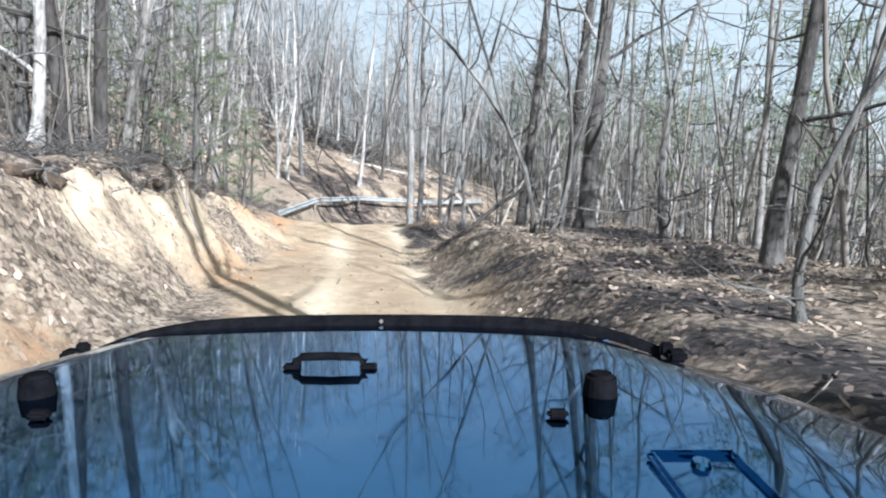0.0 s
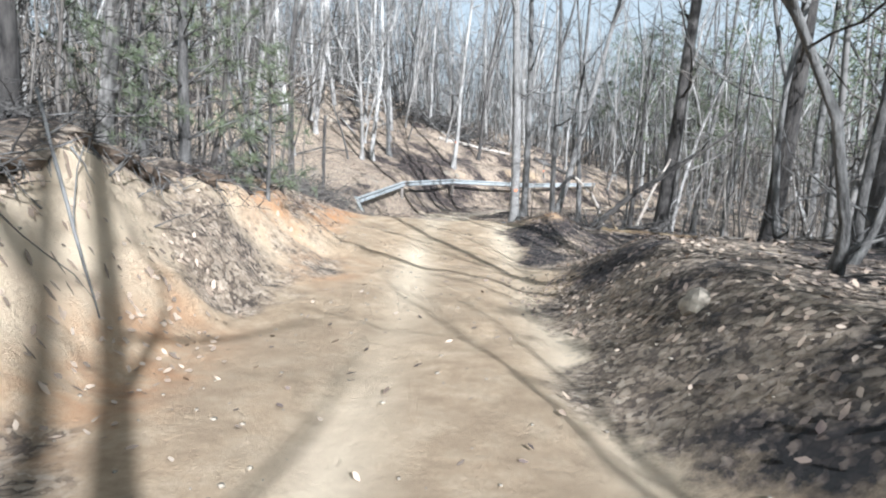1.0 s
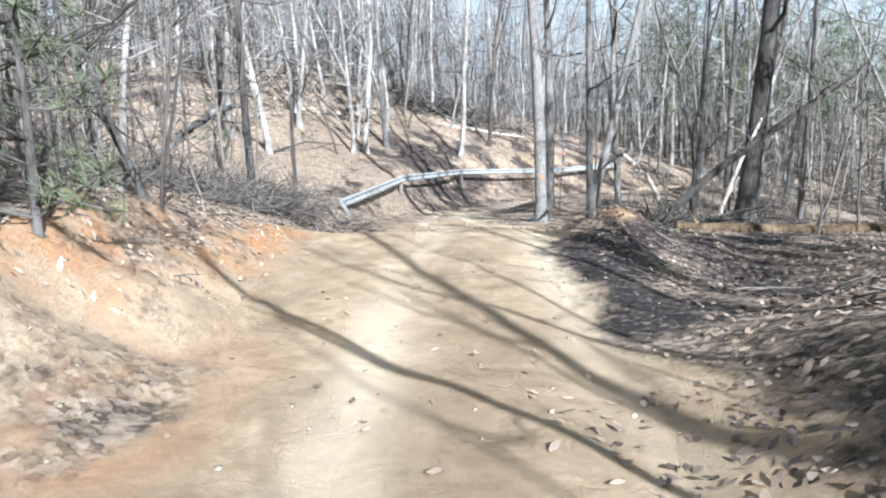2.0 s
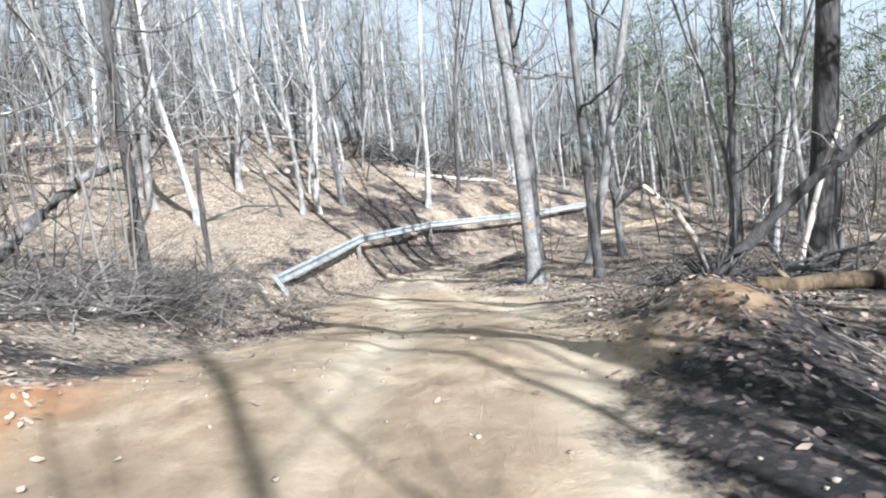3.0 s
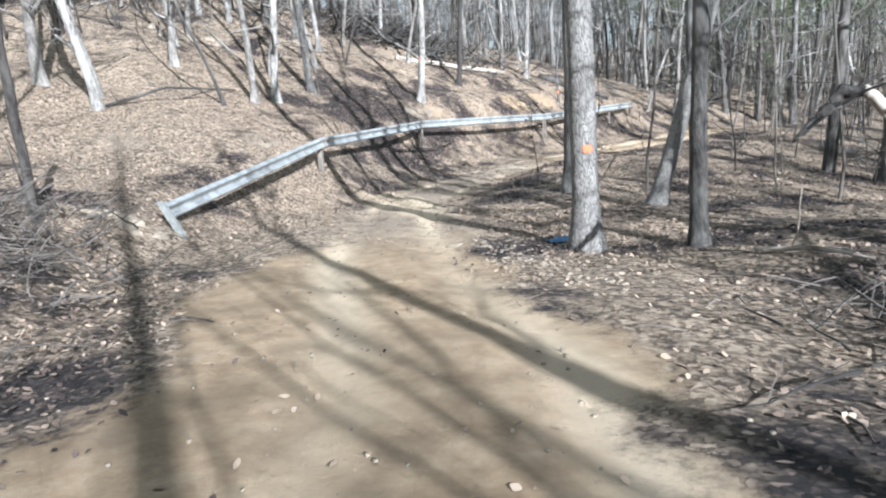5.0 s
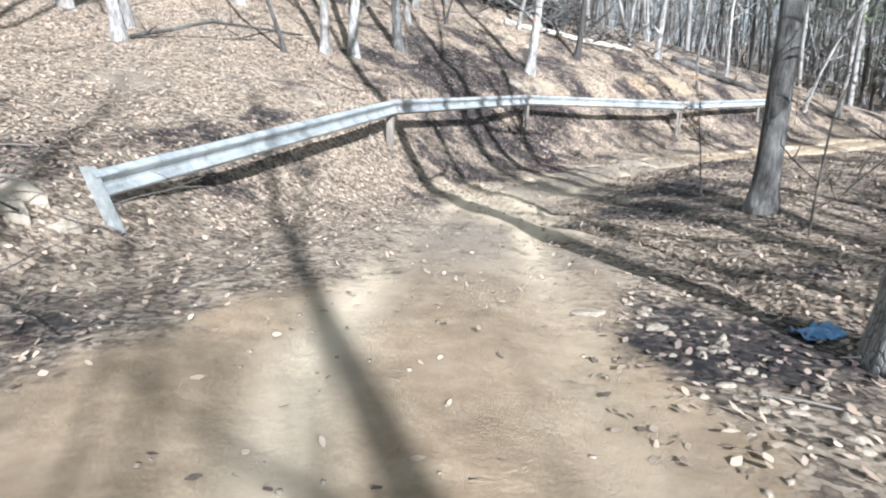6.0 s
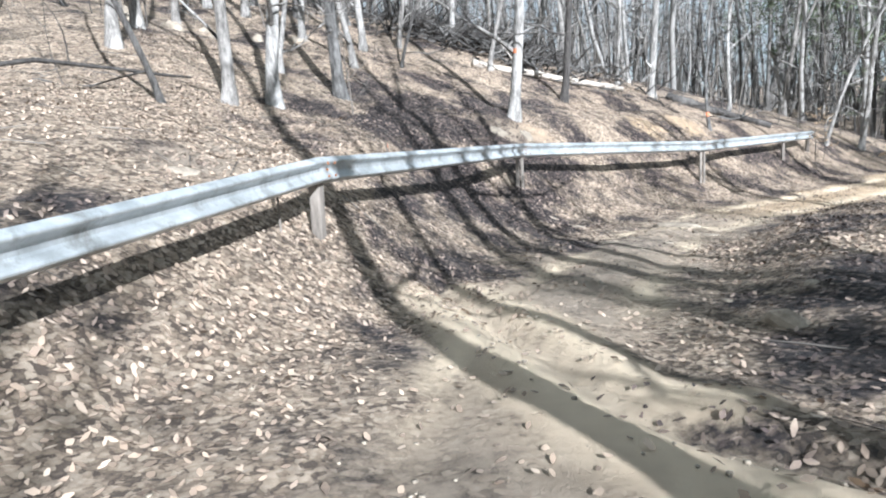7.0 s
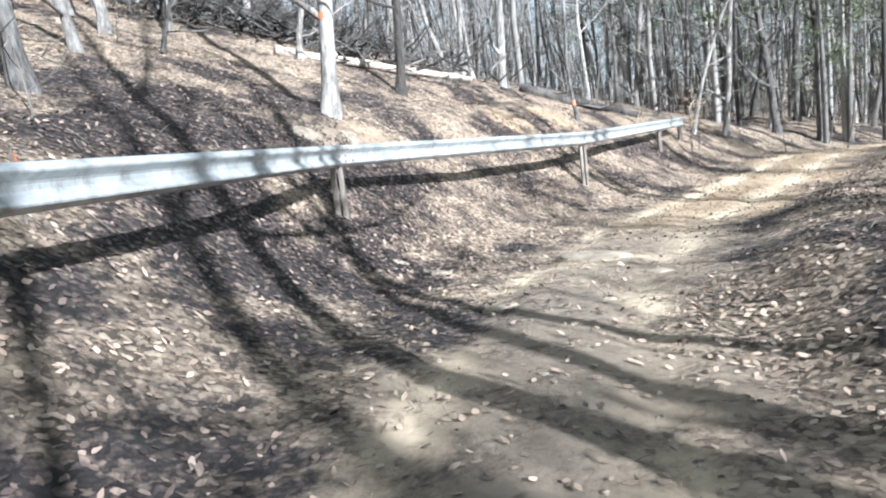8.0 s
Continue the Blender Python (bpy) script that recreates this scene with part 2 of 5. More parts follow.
# ridges beside a wheel rut where the track swings round the rail, painted sunlit pale
SUNLIT_RIDGES = [[(-4.5, 39.2), (-5.3, 40.0), (-6.0, 41.4), (-6.9, 43.2), (-7.2, 43.8)], [(-4.5, 40.5), (-5.1, 41.0), (-5.65, 42.3), (-6.5, 44.0), (-6.9, 44.5)]]
GROOVE = [(-2.5, 36.3), (-2.7, 38.0), (-3.4, 39.2), (-4.45, 39.85), (-5.2, 40.5), (-5.85, 41.85), (-6.7, 43.6), (-7.3, 44.5)]


def height(x, y):
    x, y = np.asarray(x, float), np.asarray(y, float)
    s, d = along(x, y)
    idx = np.arange(len(TRACK))
    zc, wl, bh, bw, ls, wr, rs = (np.interp(s, idx, TRACK[:, k]) for k in range(2, 9))
    left, right = np.maximum(-d - wl, 0), np.maximum(d - wr, 0)
    far = np.interp(s, [6.0, 8.0, 9.2, 10.6, 11.5], [18.0, 24.0, 30.0, 26.0, 18.0])
    z = zc + bh * smooth(0, 1, left / bw) + ls * far * (1 - np.exp(-np.maximum(left - bw, 0) / far))
    z = z + rs * np.minimum(right, 5.0) - 9.0 * smooth(4.0, 48, right) + np.interp(s, [1.6, 2.5, 3.5, 3.9, 4.4, 8.0, 9.0], [0.54, 0.75, 0.75, 0.35, 0.0, 0.0, 0.28]) * smooth(0.0, 1.4, right) * (1 - smooth(4.5, 8.0, right))
    z = z + 0.32 * np.exp(-((x + 0.7) / 0.5) ** 2 - ((y - 24.9) / 1.6) ** 2) - 0.35 * np.exp(-((x - 0.6) / 0.9) ** 2 - ((y - 22.6) / 2.2) ** 2)
    z = z + 9 * smooth(60, 190, np.hypot(x + 4, y - 30))
    rough = smooth(0.4, 3.0, np.abs(d) - 1.4)
    # a ragged, slightly undercut lip along the top of the cut bank
    lip = smooth(0.55, 0.75, left / bw) * (1 - smooth(1.0, 1.6, left / bw)) * (1 - smooth(4.0, 4.8, s))
    # lumps and small ledges on the face of the cut
    face = smooth(-0.05, 0.25, left / bw) * (1 - smooth(0.8, 1.1, left / bw)) * (1 - smooth(4.2, 5.0, s))
    z = z + face * (0.1 * np.sin(y * 2.1 + x * 3.3) * np.sin(x * 2.6 - y * 1.3) + 0.06 * np.sin(y * 4.7 - x * 3.9) + 0.05 * np.sin(x * 7.0 + y * 2.2))
    z = z + lip * (0.2 + 0.12 * np.sin(y * 2.3 + x) + 0.07 * np.sin(y * 5.1))
    z = z + waves(x, y) * (0.07 + 0.14 * rough) + 0.012 * np.sin(x * 5.1 + 0.7 * y) * np.sin(y * 3.7 - x * 1.3)
    # two worn wheel ruts with a low crown between them
    z = z - 0.05 * (np.exp(-((d - 0.75) / 0.28) ** 2) + np.exp(-((d + 0.75) / 0.28) ** 2))
    # one deep washed rut round the bend, with low ridges beside it
    z = z - 0.13 * np.exp(-(near_line(x, y, GROOVE) / 0.2) ** 2) + 0.07 * np.exp(-(near_line(x, y, SUNLIT_RIDGES[0]) / 0.32) ** 2) + 0.04 * np.exp(-(near_line(x, y, SUNLIT_RIDGES[1]) / 0.2) ** 2)
    return z


def bare_width(s):
    """How far bare dirt reaches to the left and right of the line of the track."""
    return (np.interp(s, [0, 2.3, 2.8, 3.8, 4.5, 5.2, 6.6, 7, 7.4, 8.8, 9.6, 10.2, 11, 12, 16], [2.4, 2.1, 2.4, 2.3, 3.0, 3.0, 2.1, 1.7, 1.2, 1.1, 1.0, 1.0, 0.9, 1.3, 1.3]),
            np.interp(s, [0, 2.3, 2.8, 3.3, 3.9, 4.9, 5.4, 6.4, 6.9, 7.8, 8.8, 9.4, 10.2, 10.7, 12, 16], [1.0, 1.15, 1.0, 0.75, 1.0, 0.95, 1.05, 1.15, 1.4, 1.15, 1.0, 1.15, 1.4, 1.55, 1.45, 1.3]))


def dry_sun_tone(x, y):
    """Leaf tone: pale where dry or painted as sunlit (above zero), dark where damp or painted as shaded (below zero).
    """
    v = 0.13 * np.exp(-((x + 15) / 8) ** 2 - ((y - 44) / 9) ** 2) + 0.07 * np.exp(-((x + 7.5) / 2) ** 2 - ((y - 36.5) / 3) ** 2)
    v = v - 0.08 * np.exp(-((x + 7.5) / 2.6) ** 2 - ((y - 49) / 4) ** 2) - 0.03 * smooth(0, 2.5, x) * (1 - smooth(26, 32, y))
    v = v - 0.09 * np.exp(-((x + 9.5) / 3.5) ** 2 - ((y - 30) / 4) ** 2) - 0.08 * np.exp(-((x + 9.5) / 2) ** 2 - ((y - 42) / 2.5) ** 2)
    # stripes of shade on the slope, painted as one dark patch
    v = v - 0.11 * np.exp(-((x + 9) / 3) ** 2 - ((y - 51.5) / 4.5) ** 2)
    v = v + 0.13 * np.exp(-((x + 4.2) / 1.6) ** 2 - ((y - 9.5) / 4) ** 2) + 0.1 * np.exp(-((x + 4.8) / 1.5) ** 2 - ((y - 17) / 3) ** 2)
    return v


def ground_at(x, y):
    return float(height(np.array([x]), np.array([y]))[0])


def spaced(lo, hi, step, out, grow):
    mid = list(np.arange(lo, hi + 1e-6, step))
    a, s = [lo], step
    while a[-1] > -out:
        s *= grow
        a.append(a[-1] - s)
    b, s = [hi], step
    while b[-1] < out:
        s *= grow
        b.append(b[-1] + s)
    return np.array(a[:0:-1] + mid + b[1:])


gx, gy = spaced(-13, 6, 0.16, 300, 1.09), spaced(4, 62, 0.16, 320, 1.09)
GX, GY = np.meshgrid(gx, gy)
GZ = height(GX, GY)
nx, ny = len(gx), len(gy)
ii = (np.arange(ny - 1)[:, None] * nx + np.arange(nx - 1)[None, :]).ravel()
mesh = bpy.data.meshes.new("ground")
mesh.from_pydata(np.stack([GX, GY, GZ], -1).reshape(-1, 3).tolist(), [], np.stack([ii, ii + 1, ii + nx + 1, ii + nx], -1).tolist())
mesh.shade_smooth()
GS, GD = along(GX, GY)
wl_, wr_, bh_, bw_ = (np.interp(GS, np.arange(len(TRACK)), TRACK[:, k]) for k in (3, 7, 4, 5))
early = 1 - smooth(5.4, 6.2, GS)
half_l, half_r = bare_width(GS)
wob = 0.35 * np.sin(GY * 0.8) * np.cos(GX * 0.6 + GY * 0.21) + 0.2 * np.sin(GY * 2.1 + GX)
dirt = 1 - smooth(-0.55, 0.65, np.where(GD < 0, -GD - half_l, GD - half_r) + wob)
u_bank = (-GD - wl_) / bw_
bank = smooth(-0.1, 0.2, u_bank) * (1 - smooth(0.8, 0.95, u_bank)) * (1 - smooth(4.2, 5.0, GS)) * (0.78 + 0.42 * np.sin(GY * 1.3 + 0.6) * np.sin(GX * 1.7 + GY * 0.4))
dirt = np.clip(np.maximum(dirt, bank), 0, 1)
for px, py, pr, pw in ((-3.7, 8.2, 1.0, 0.75), (-3.3, 9.4, 0.8, 0.6), (-4.4, 10.6, 0.6, 0.45), (-4.3, 15.6, 0.9, 0.5), (-4.6, 17.6, 1.1, 0.55)):      # drifts of leaves on the foot of the bank
    dirt = np.clip(dirt - pw * np.exp(-((GX - px) ** 2 + (GY - py) ** 2) / pr ** 2), 0, 1)
dirt = dirt * (1 - 0.42 * smooth(6.7, 7.7, GS) * (1 - smooth(10.4, 11.2, GS)))
clay = np.clip(0.5 * smooth(-0.3, 0.0, u_bank) * (1 - smooth(0.25, 0.55, u_bank)) * (1 - smooth(3.6, 4.2, GS)) * np.clip(0.45 + 0.75 * np.sin(GY * 1.25 + GX * 0.8 + 1.2), 0, 1) + 0.75 * smooth(2.4, 3.0, -GD) * (1 - smooth(3.6, 4.6, -GD)) * smooth(3.2, 4.2, GS) * (1 - smooth(5.0, 5.4, GS))
               + 0.55 * np.exp(-((GX + 0.82) / 0.28) ** 2 - ((GY - 24.2) / 0.75) ** 2), 0, 1)
dirt = np.clip(dirt + 0.7 * np.exp(-((GX + 0.78) / 0.34) ** 2 - ((GY - 24.2) / 0.9) ** 2), 0, 1)
rut = np.clip(np.exp(-((np.abs(GD + 0.15 * np.sin(GY * 0.35)) - 0.8) / 0.27) ** 2) * (0.65 + 0.35 * np.sin(GY * 1.1 + GX * 2.0)) + np.exp(-((GX + 3.3) / 0.7) ** 2 - ((GY - 50.4) / 0.35) ** 2), 0, 1)
dirt = np.maximum(dirt, 0.72 * rut * smooth(6.5, 7.5, GS))
rut = np.maximum(rut, 0.8 * np.clip(bank, 0, 1) * smooth(0.1, 0.45, u_bank) * (1 - clay))      # pale subsoil bared on the cut bank
# sunlight on the two ridges, put in as pale soil colour
for line, wide in zip(SUNLIT_RIDGES, (0.48, 0.24)):
    sun_band = np.exp(-(near_line(GX, GY, line) / wide) ** 2)
    rut, dirt = np.maximum(rut, sun_band), np.maximum(dirt, 1.3 * sun_band)
for px, py, pr in ((-10.1, 43.7, 0.75), (-10.4, 45.0, 0.45), (-7.25, 54.4, 0.8), (-6.6, 55.3, 0.5), (-12.6, 41.0, 0.8), (-3.2, 60.0, 0.8), (-1.7, 61.7, 0.9)):
    dirt = np.clip(dirt + 0.8 * np.exp(-((GX - px) ** 2 + (GY - py) ** 2) / pr ** 2), 0, 1)
# painted shade on the lower track, left off the pale ridges
grey_shaded = 0.95 * smooth(7.1, 7.9, GS) * (1 - smooth(10.4, 11.2, GS)) * (1 - rut)
for nm, v in (("dirt", dirt), ("clay", clay), ("rut", rut), ("grey_shaded", grey_shaded), ("dry", dry_sun_tone(GX, GY))):
    mesh.attributes.new(nm, 'FLOAT', 'POINT').data.foreach_set("value", v.ravel().astype(np.float32))
mesh.materials.append(GROUND)
ground = tagged(new("ground", mesh), "tan dirt track and brown leaf-covered forest floor", "ground", kind="structure")


# ---- helpers for things ----
def empty(name, place, label="", category="", group="", kind=""):
    ob = new(name)
    ob.matrix_world = place if isinstance(place, Matrix) else pose(*place)
    return tagged(ob, label, category, group, kind)


def part(name, data, mat, parent, label=""):
    """Links a bmesh, or (verts, faces), as one mesh object under a thing or a part, in that parent's space."""
    me = bpy.data.meshes.new(name)
    if isinstance(data, tuple):
        me.from_pydata(data[0], [], data[1])
        me.shade_smooth()
    else:
        data.to_mesh(me)
        data.free()
    if mat:
        me.materials.append(mat)
    ob = new(name, me)
    ob.parent = parent
    return tagged(ob, label)


def tube(points, radii, sides, verts, faces, cap=True):
    """Adds a tapered tube along points to verts and faces."""
    base = len(verts)
    n = len(points)
    for i, (p, r) in enumerate(zip(points, radii)):
        t = (points[min(i + 1, n - 1)] - points[max(i - 1, 0)]).normalized()
        u = t.orthogonal().normalized() if abs(t.z) < 0.95 else (Vector((1, 0, 0)) - t * t.x).normalized()
        v = t.cross(u)
        for k in range(sides):
            a = 2 * math.pi * k / sides
            verts.append(tuple(p + (u * math.cos(a) + v * math.sin(a)) * r))
    for i in range(n - 1):
        for k in range(sides):
            a, b = base + i * sides + k, base + i * sides + (k + 1) % sides
            faces.append((a, b, b + sides, a + sides))
    if cap:
        faces.append(tuple(base + (n - 1) * sides + k for k in range(sides)))
    return verts, faces


def grow(rng, start, way, length, r0, r1, bend, rise, steps):
    """A wandering line of points that starts at start."""
    pts, rad, p, d = [start.copy()], [r0], start.copy(), way.normalized()
    for i in range(steps):
        d = (d + Vector((rng.uniform(-1, 1), rng.uniform(-1, 1), rng.uniform(-1, 1) + rise)) * bend).normalized()
        p = p + d * (length / steps)
        pts.append(p.copy())
        rad.append(r0 + (r1 - r0) * (i + 1) / steps)
    return pts, rad


def bare_tree(seed, h, r, first=0.4, limbs=14, twigs=4, sway=0.085, sides=12, fork=0):
    """Meshes of a leafless hardwood: (trunk, crown). fork: the joint of the trunk at which a second leader parts from it, or 0."""
    rng = random.Random(seed)
    tv, tf, cv, cf = [], [], [], []
    pts, rad = [], []
    d, p = Vector((0, 0, 1)), Vector((0, 0, -0.5))
    n = 14
    turn, pull = rng.uniform(0, 6.283), sway * 0.7
    for i in range(n + 1):
        f = i / n
        flare = 1 + 0.38 * math.exp(-max(p.z, 0) / 0.22)
        pts.append(p.copy())
        rad.append(r * (1 - 0.82 * f ** 1.1) * flare)
        slow = Vector((math.cos(turn), math.sin(turn), 0)) * pull * math.sin(f * 9.0 + turn)
        d = (d + slow + Vector((rng.uniform(-sway, sway), rng.uniform(-sway, sway), 0.06))).normalized()
        p = p + d * (0.28 if i < 4 else (h - 0.6) / (n - 4))
    tube(pts, rad, sides, tv, tf)
    stems = [(pts, rad)]
    if fork:
        a = rng.uniform(0, 6.283)
        fp, fr = grow(rng, pts[fork], Vector((math.cos(a) * 0.4, math.sin(a) * 0.4, 1)), (h - pts[fork].z) * 0.92, rad[fork] * 0.78, 0.02, sway * 0.9, 0.5, n)
        tube(fp, fr, 8, tv, tf)
        stems.append((fp, fr))
    for j in range(limbs):
        sp, sr = stems[j % len(stems)]
        lo = first if j % len(stems) == 0 else 0.15
        f = lo + (1 - lo) * (j + rng.random()) / limbs
        k = min(int(f * n), n - 1)
        start, rr = sp[k].lerp(sp[k + 1], rng.random()), sr[k]
        a = rng.uniform(0, 6.283)
        ln = h * rng.uniform(0.13, 0.36) * (1.25 - 0.8 * f)
        lp, lr = grow(rng, start, Vector((math.cos(a), math.sin(a), rng.uniform(-0.05, 0.9))), ln, rr * rng.uniform(0.28, 0.5), 0.008, 0.34, 0.3, 7)
        tube(lp, lr, 4, cv, cf, False)
        for q in range(twigs):
            m = rng.randint(1, 6)
            b = rng.uniform(0, 6.283)
            tp, tr = grow(rng, lp[m], Vector((math.cos(b), math.sin(b), rng.uniform(-0.2, 0.9))), ln * rng.uniform(0.25, 0.6), max(lr[m] * 0.5, 0.009), 0.004, 0.34, 0.2, 4)
            tube(tp, tr, 3, cv, cf, False)
            for w in range(2):
                b = rng.uniform(0, 6.283)
                wp, wr = grow(rng, tp[rng.randint(1, 4)], Vector((math.cos(b), math.sin(b), rng.uniform(-0.2, 0.9))), ln * rng.uniform(0.12, 0.3), 0.007, 0.003, 0.3, 0.2, 2)
                tube(wp, wr, 3, cv, cf, False)
    return (tv, tf), (cv, cf)


# ---- trees ----
def tree_thing(seed, h, r, bark, label, **kw):
    trunk, crown = bare_tree(seed, h, r, **kw)
    ob = empty("tree", (0, 0, -60), label, "tree", "woodland trees")
    part("trunk", trunk, bark, ob)
    part("crown", crown, bark, ob, "bare grey branches and twigs")
    return ob


KINDS = [tree_thing(10 + i, h, r, b, lab, first=f, sway=w, fork=k) for i, (h, r, b, lab, f, w, k) in enumerate([
    (17, 0.17, BARK, "tall leafless hardwood with grey bark", 0.3, 0.06, 8),
    (15, 0.145, BARK_PALE, "slim leafless hardwood with pale sunlit bark", 0.28, 0.07, 0),
    (13, 0.09, BARK_PALE, "thin pale leafless young tree", 0.25, 0.11, 7),
    (18, 0.2, BARK, "tall straight leafless oak with furrowed grey bark", 0.45, 0.03, 9),
    (11, 0.06, BARK, "thin grey leafless sapling", 0.22, 0.14, 0),
    (16, 0.14, BARK_DARK, "leafless tree with dark bark", 0.3, 0.06, 7),
    (19, 0.29, BARK_DARK, "thick dark furrowed trunk on the lower side of the track", 0.4, 0.03, 10),
    (18, 0.2, FLAKY, "tall leafless tree with pale flaky plates of bark", 0.4, 0.03, 9),
    (16, 0.15, BARK_PALE, "pale leafless hardwood forking into two stems", 0.3, 0.08, 6),
    (12, 0.075, BARK, "crooked thin grey tree", 0.15, 0.17, 6)])]
placed = []


def plant(kind, x, y, lean=(0, 0), turn=0.0, size=1.0, label=""):
    """A copy of one kind of tree; lean: degrees about x and y."""
    m = Matrix.Translation((x, y, ground_at(x, y))) @ pose(0, 0, 0, lean[0], lean[1], 0) @ pose(0, 0, 0, 0, 0, turn)
    src = KINDS[kind]
    src.scale = (size, size, size)
    ob = copy_thing(src, m)
    if label:
        tagged(ob, label)
    placed.append((x, y))
    return ob


# the trees that stand out along the track
blazed = []
for kind, x, y, lean, size, label in [
        (7, -2.02, 35.0, (1, -2), 1.18, "large pale flaky trunk with an orange paint blaze"), (3, -1.8, 40.9, (0, 1), 1.08, ""),
        (3, -0.5, 34.9, (0, -3), 0.72, ""), (7, -0.35, 38.6, (0, 11), 0.95, "pale flaky trunk leaning away from the track"),
        (6, 3.1, 31.8, (0, 2), 1.0, "thick dark furrowed trunk on the lower side of the track"),
        (1, -16.9, 44.2, (0, -5), 1.4, ""), (1, -15.2, 44.2, (0, -2), 0.9, ""), (1, -14.65, 43.2, (0, -1), 1.1, ""), (4, -12.5, 46.8, (0, -3), 1.1, ""),
        (8, -12.1, 48.2, (0, -3), 1.0, ""), (1, -11.75, 49.5, (0, -4), 1.2, ""), (3, -11.3, 52.3, (0, -4), 0.95, ""), (2, -12.0, 55.5, (0, 0), 1.3, ""),
        (4, -11.1, 57.3, (0, 0), 1.0, ""), (1, -10.5, 63.5, (0, 0), 1.0, ""), (1, -7.3, 55.5, (0, 3), 1.3, "pale sunlit trunk with an orange blaze"),
        (5, -6.0, 60.3, (0, 0), 1.1, ""), (8, -2.4, 66.0, (0, 6), 1.25, ""), (4, -0.7, 62.2, (0, 1), 1.2, ""), (1, -15.6, 49.7, (0, -2), 1.2, ""),
        (8, -17.0, 52.5, (0, -3), 1.15, ""), (1, -12.6, 58.2, (0, -1), 1.0, ""), (2, -12.0, 60.7, (0, 0), 1.2, ""), (1, -23.6, 51.2, (0, -3), 1.2, ""),
        (2, -13.2, 53.0, (0, -2), 1.0, ""), (1, -17.8, 55.6, (0, -2), 1.0, ""), (2, -8.6, 60.8, (0, 1), 1.1, ""), (1, -14.4, 57.5, (0, -1), 1.0, ""),
        (2, -3.8, 66.0, (0, 2), 1.2, ""), (1, -6.0, 67.5, (0, 1), 1.1, ""), (1, -19.5, 47.6, (0, -2), 1.0, ""), (2, 1.2, 68.5, (0, 2), 1.1, ""),
        (2, 4.9, 67.4, (0, 7), 1.0, ""), (1, 6.8, 68.8, (0, 3), 1.0, ""), (0, 11.0, 72.5, (0, 0), 1.2, ""), (5, 14.4, 74.0, (0, 0), 1.3, ""), (3, 13.0, 66.5, (0, -2), 1.1, ""),
        (6, 3.13, 21.4, (0, 2), 0.75, "dark trunk at the edge of the drop"), (6, 2.7, 16.7, (0, 1), 0.8, "dark trunk at the edge of the drop"),
        (5, 3.5, 10.1, (0, 3), 0.85, ""), (3, 2.5, 3.3, (0, 1), 0.85, "tall straight trunk whose shadow crosses the track"), (3, 4.2, 0.6, (0, -2), 0.8, ""), (9, 1.15, 14.2, (3, -12), 0.7, ""), (9, 1.6, 14.9, (0, 6), 0.6, ""), (4, 1.9, 15.5, (2, -4), 1.0, ""), (9, 2.1, 6.9, (0, 7), 0.55, "crooked sapling beside the track"),
        (9, 2.3, 18.3, (0, 3), 0.8, ""), (2, 3.6, 19.6, (0, -3), 0.9, ""), (9, 3.8, 14.6, (0, 5), 0.9, ""), (0, 0.9, 40.5, (0, 2), 0.9, ""),
        (5, -7.6, 15.8, (0, -1), 1.2, ""), (5, -8.2, 15.6, (0, 1), 1.25, ""), (5, -9.6, 12.5, (0, 3), 1.0, ""), (4, -6.9, 22.2, (0, 5), 0.75, ""), (4, -7.0, 22.4, (0, -2), 0.7, ""),
        (5, -10.75, 32.9, (0, -2), 1.05, ""), (2, -7.6, 22.6, (0, 6), 0.7, ""), (2, 4.8, 38.6, (0, 1), 1.1, ""), (6, 2.45, 34.6, (0, 0), 0.42, "slim dark straight trunk"), (2, 3.6, 33.4, (0, 3), 0.9, ""), (9, 2.0, 33.6, (0, -4), 0.8, "")]:
    made = plant(kind, x, y, lean, (x * 91 + y * 37) % 360, size, label)
    if "blaze" in label:
        blazed.append(made)
    if (x, y) == (-0.7, 62.2):
        marked = made

rng = random.Random(5)


def free(x, y, clear=True):
    """Whether a tree may stand there: off the track and off the open slopes beside it."""
    s, d = (float(v[0]) for v in along(np.array([x]), np.array([y])))
    if -5.2 < d < 3.4:
        return False
    if clear and -13.5 < d < 0 and 6.8 < s < 13.5:
        return False
    if s < 4.6 and 0 < d < 10 or 3.0 < s < 7.5 and 0 < d < 6.5:
        return False
    return True


tries = 0
while len(placed) < 320 and tries < 20000:
    tries += 1
    x, y = rng.uniform(-38, 30), rng.uniform(-10, 88)
    if y < 6 and rng.random() < 0.8 or x > 0 and y < 62 and rng.random() < 0.66 or not free(x, y) or any((x - a) ** 2 + (y - b) ** 2 < 2.6 for a, b in placed):
        continue
    kind, lean, turn, size = rng.choice([0, 1, 1, 8, 2, 2, 9, 3, 4, 9, 5, 8]), (rng.gauss(0, 4.0), rng.gauss(0, 4.0)), rng.uniform(0, 360), rng.uniform(0.75, 1.2)
    if -17 < x < -7 and 21 < y < 36 or -4 < x < 3 and 33 < y < 50:      # open ground left by the brush and round the bend
        placed.append((x, y))
    else:
        plant(kind, x, y, lean, turn, size)
for k in KINDS:
    for o in list(k.children_recursive) + [k]:
        bpy.data.objects.remove(o)


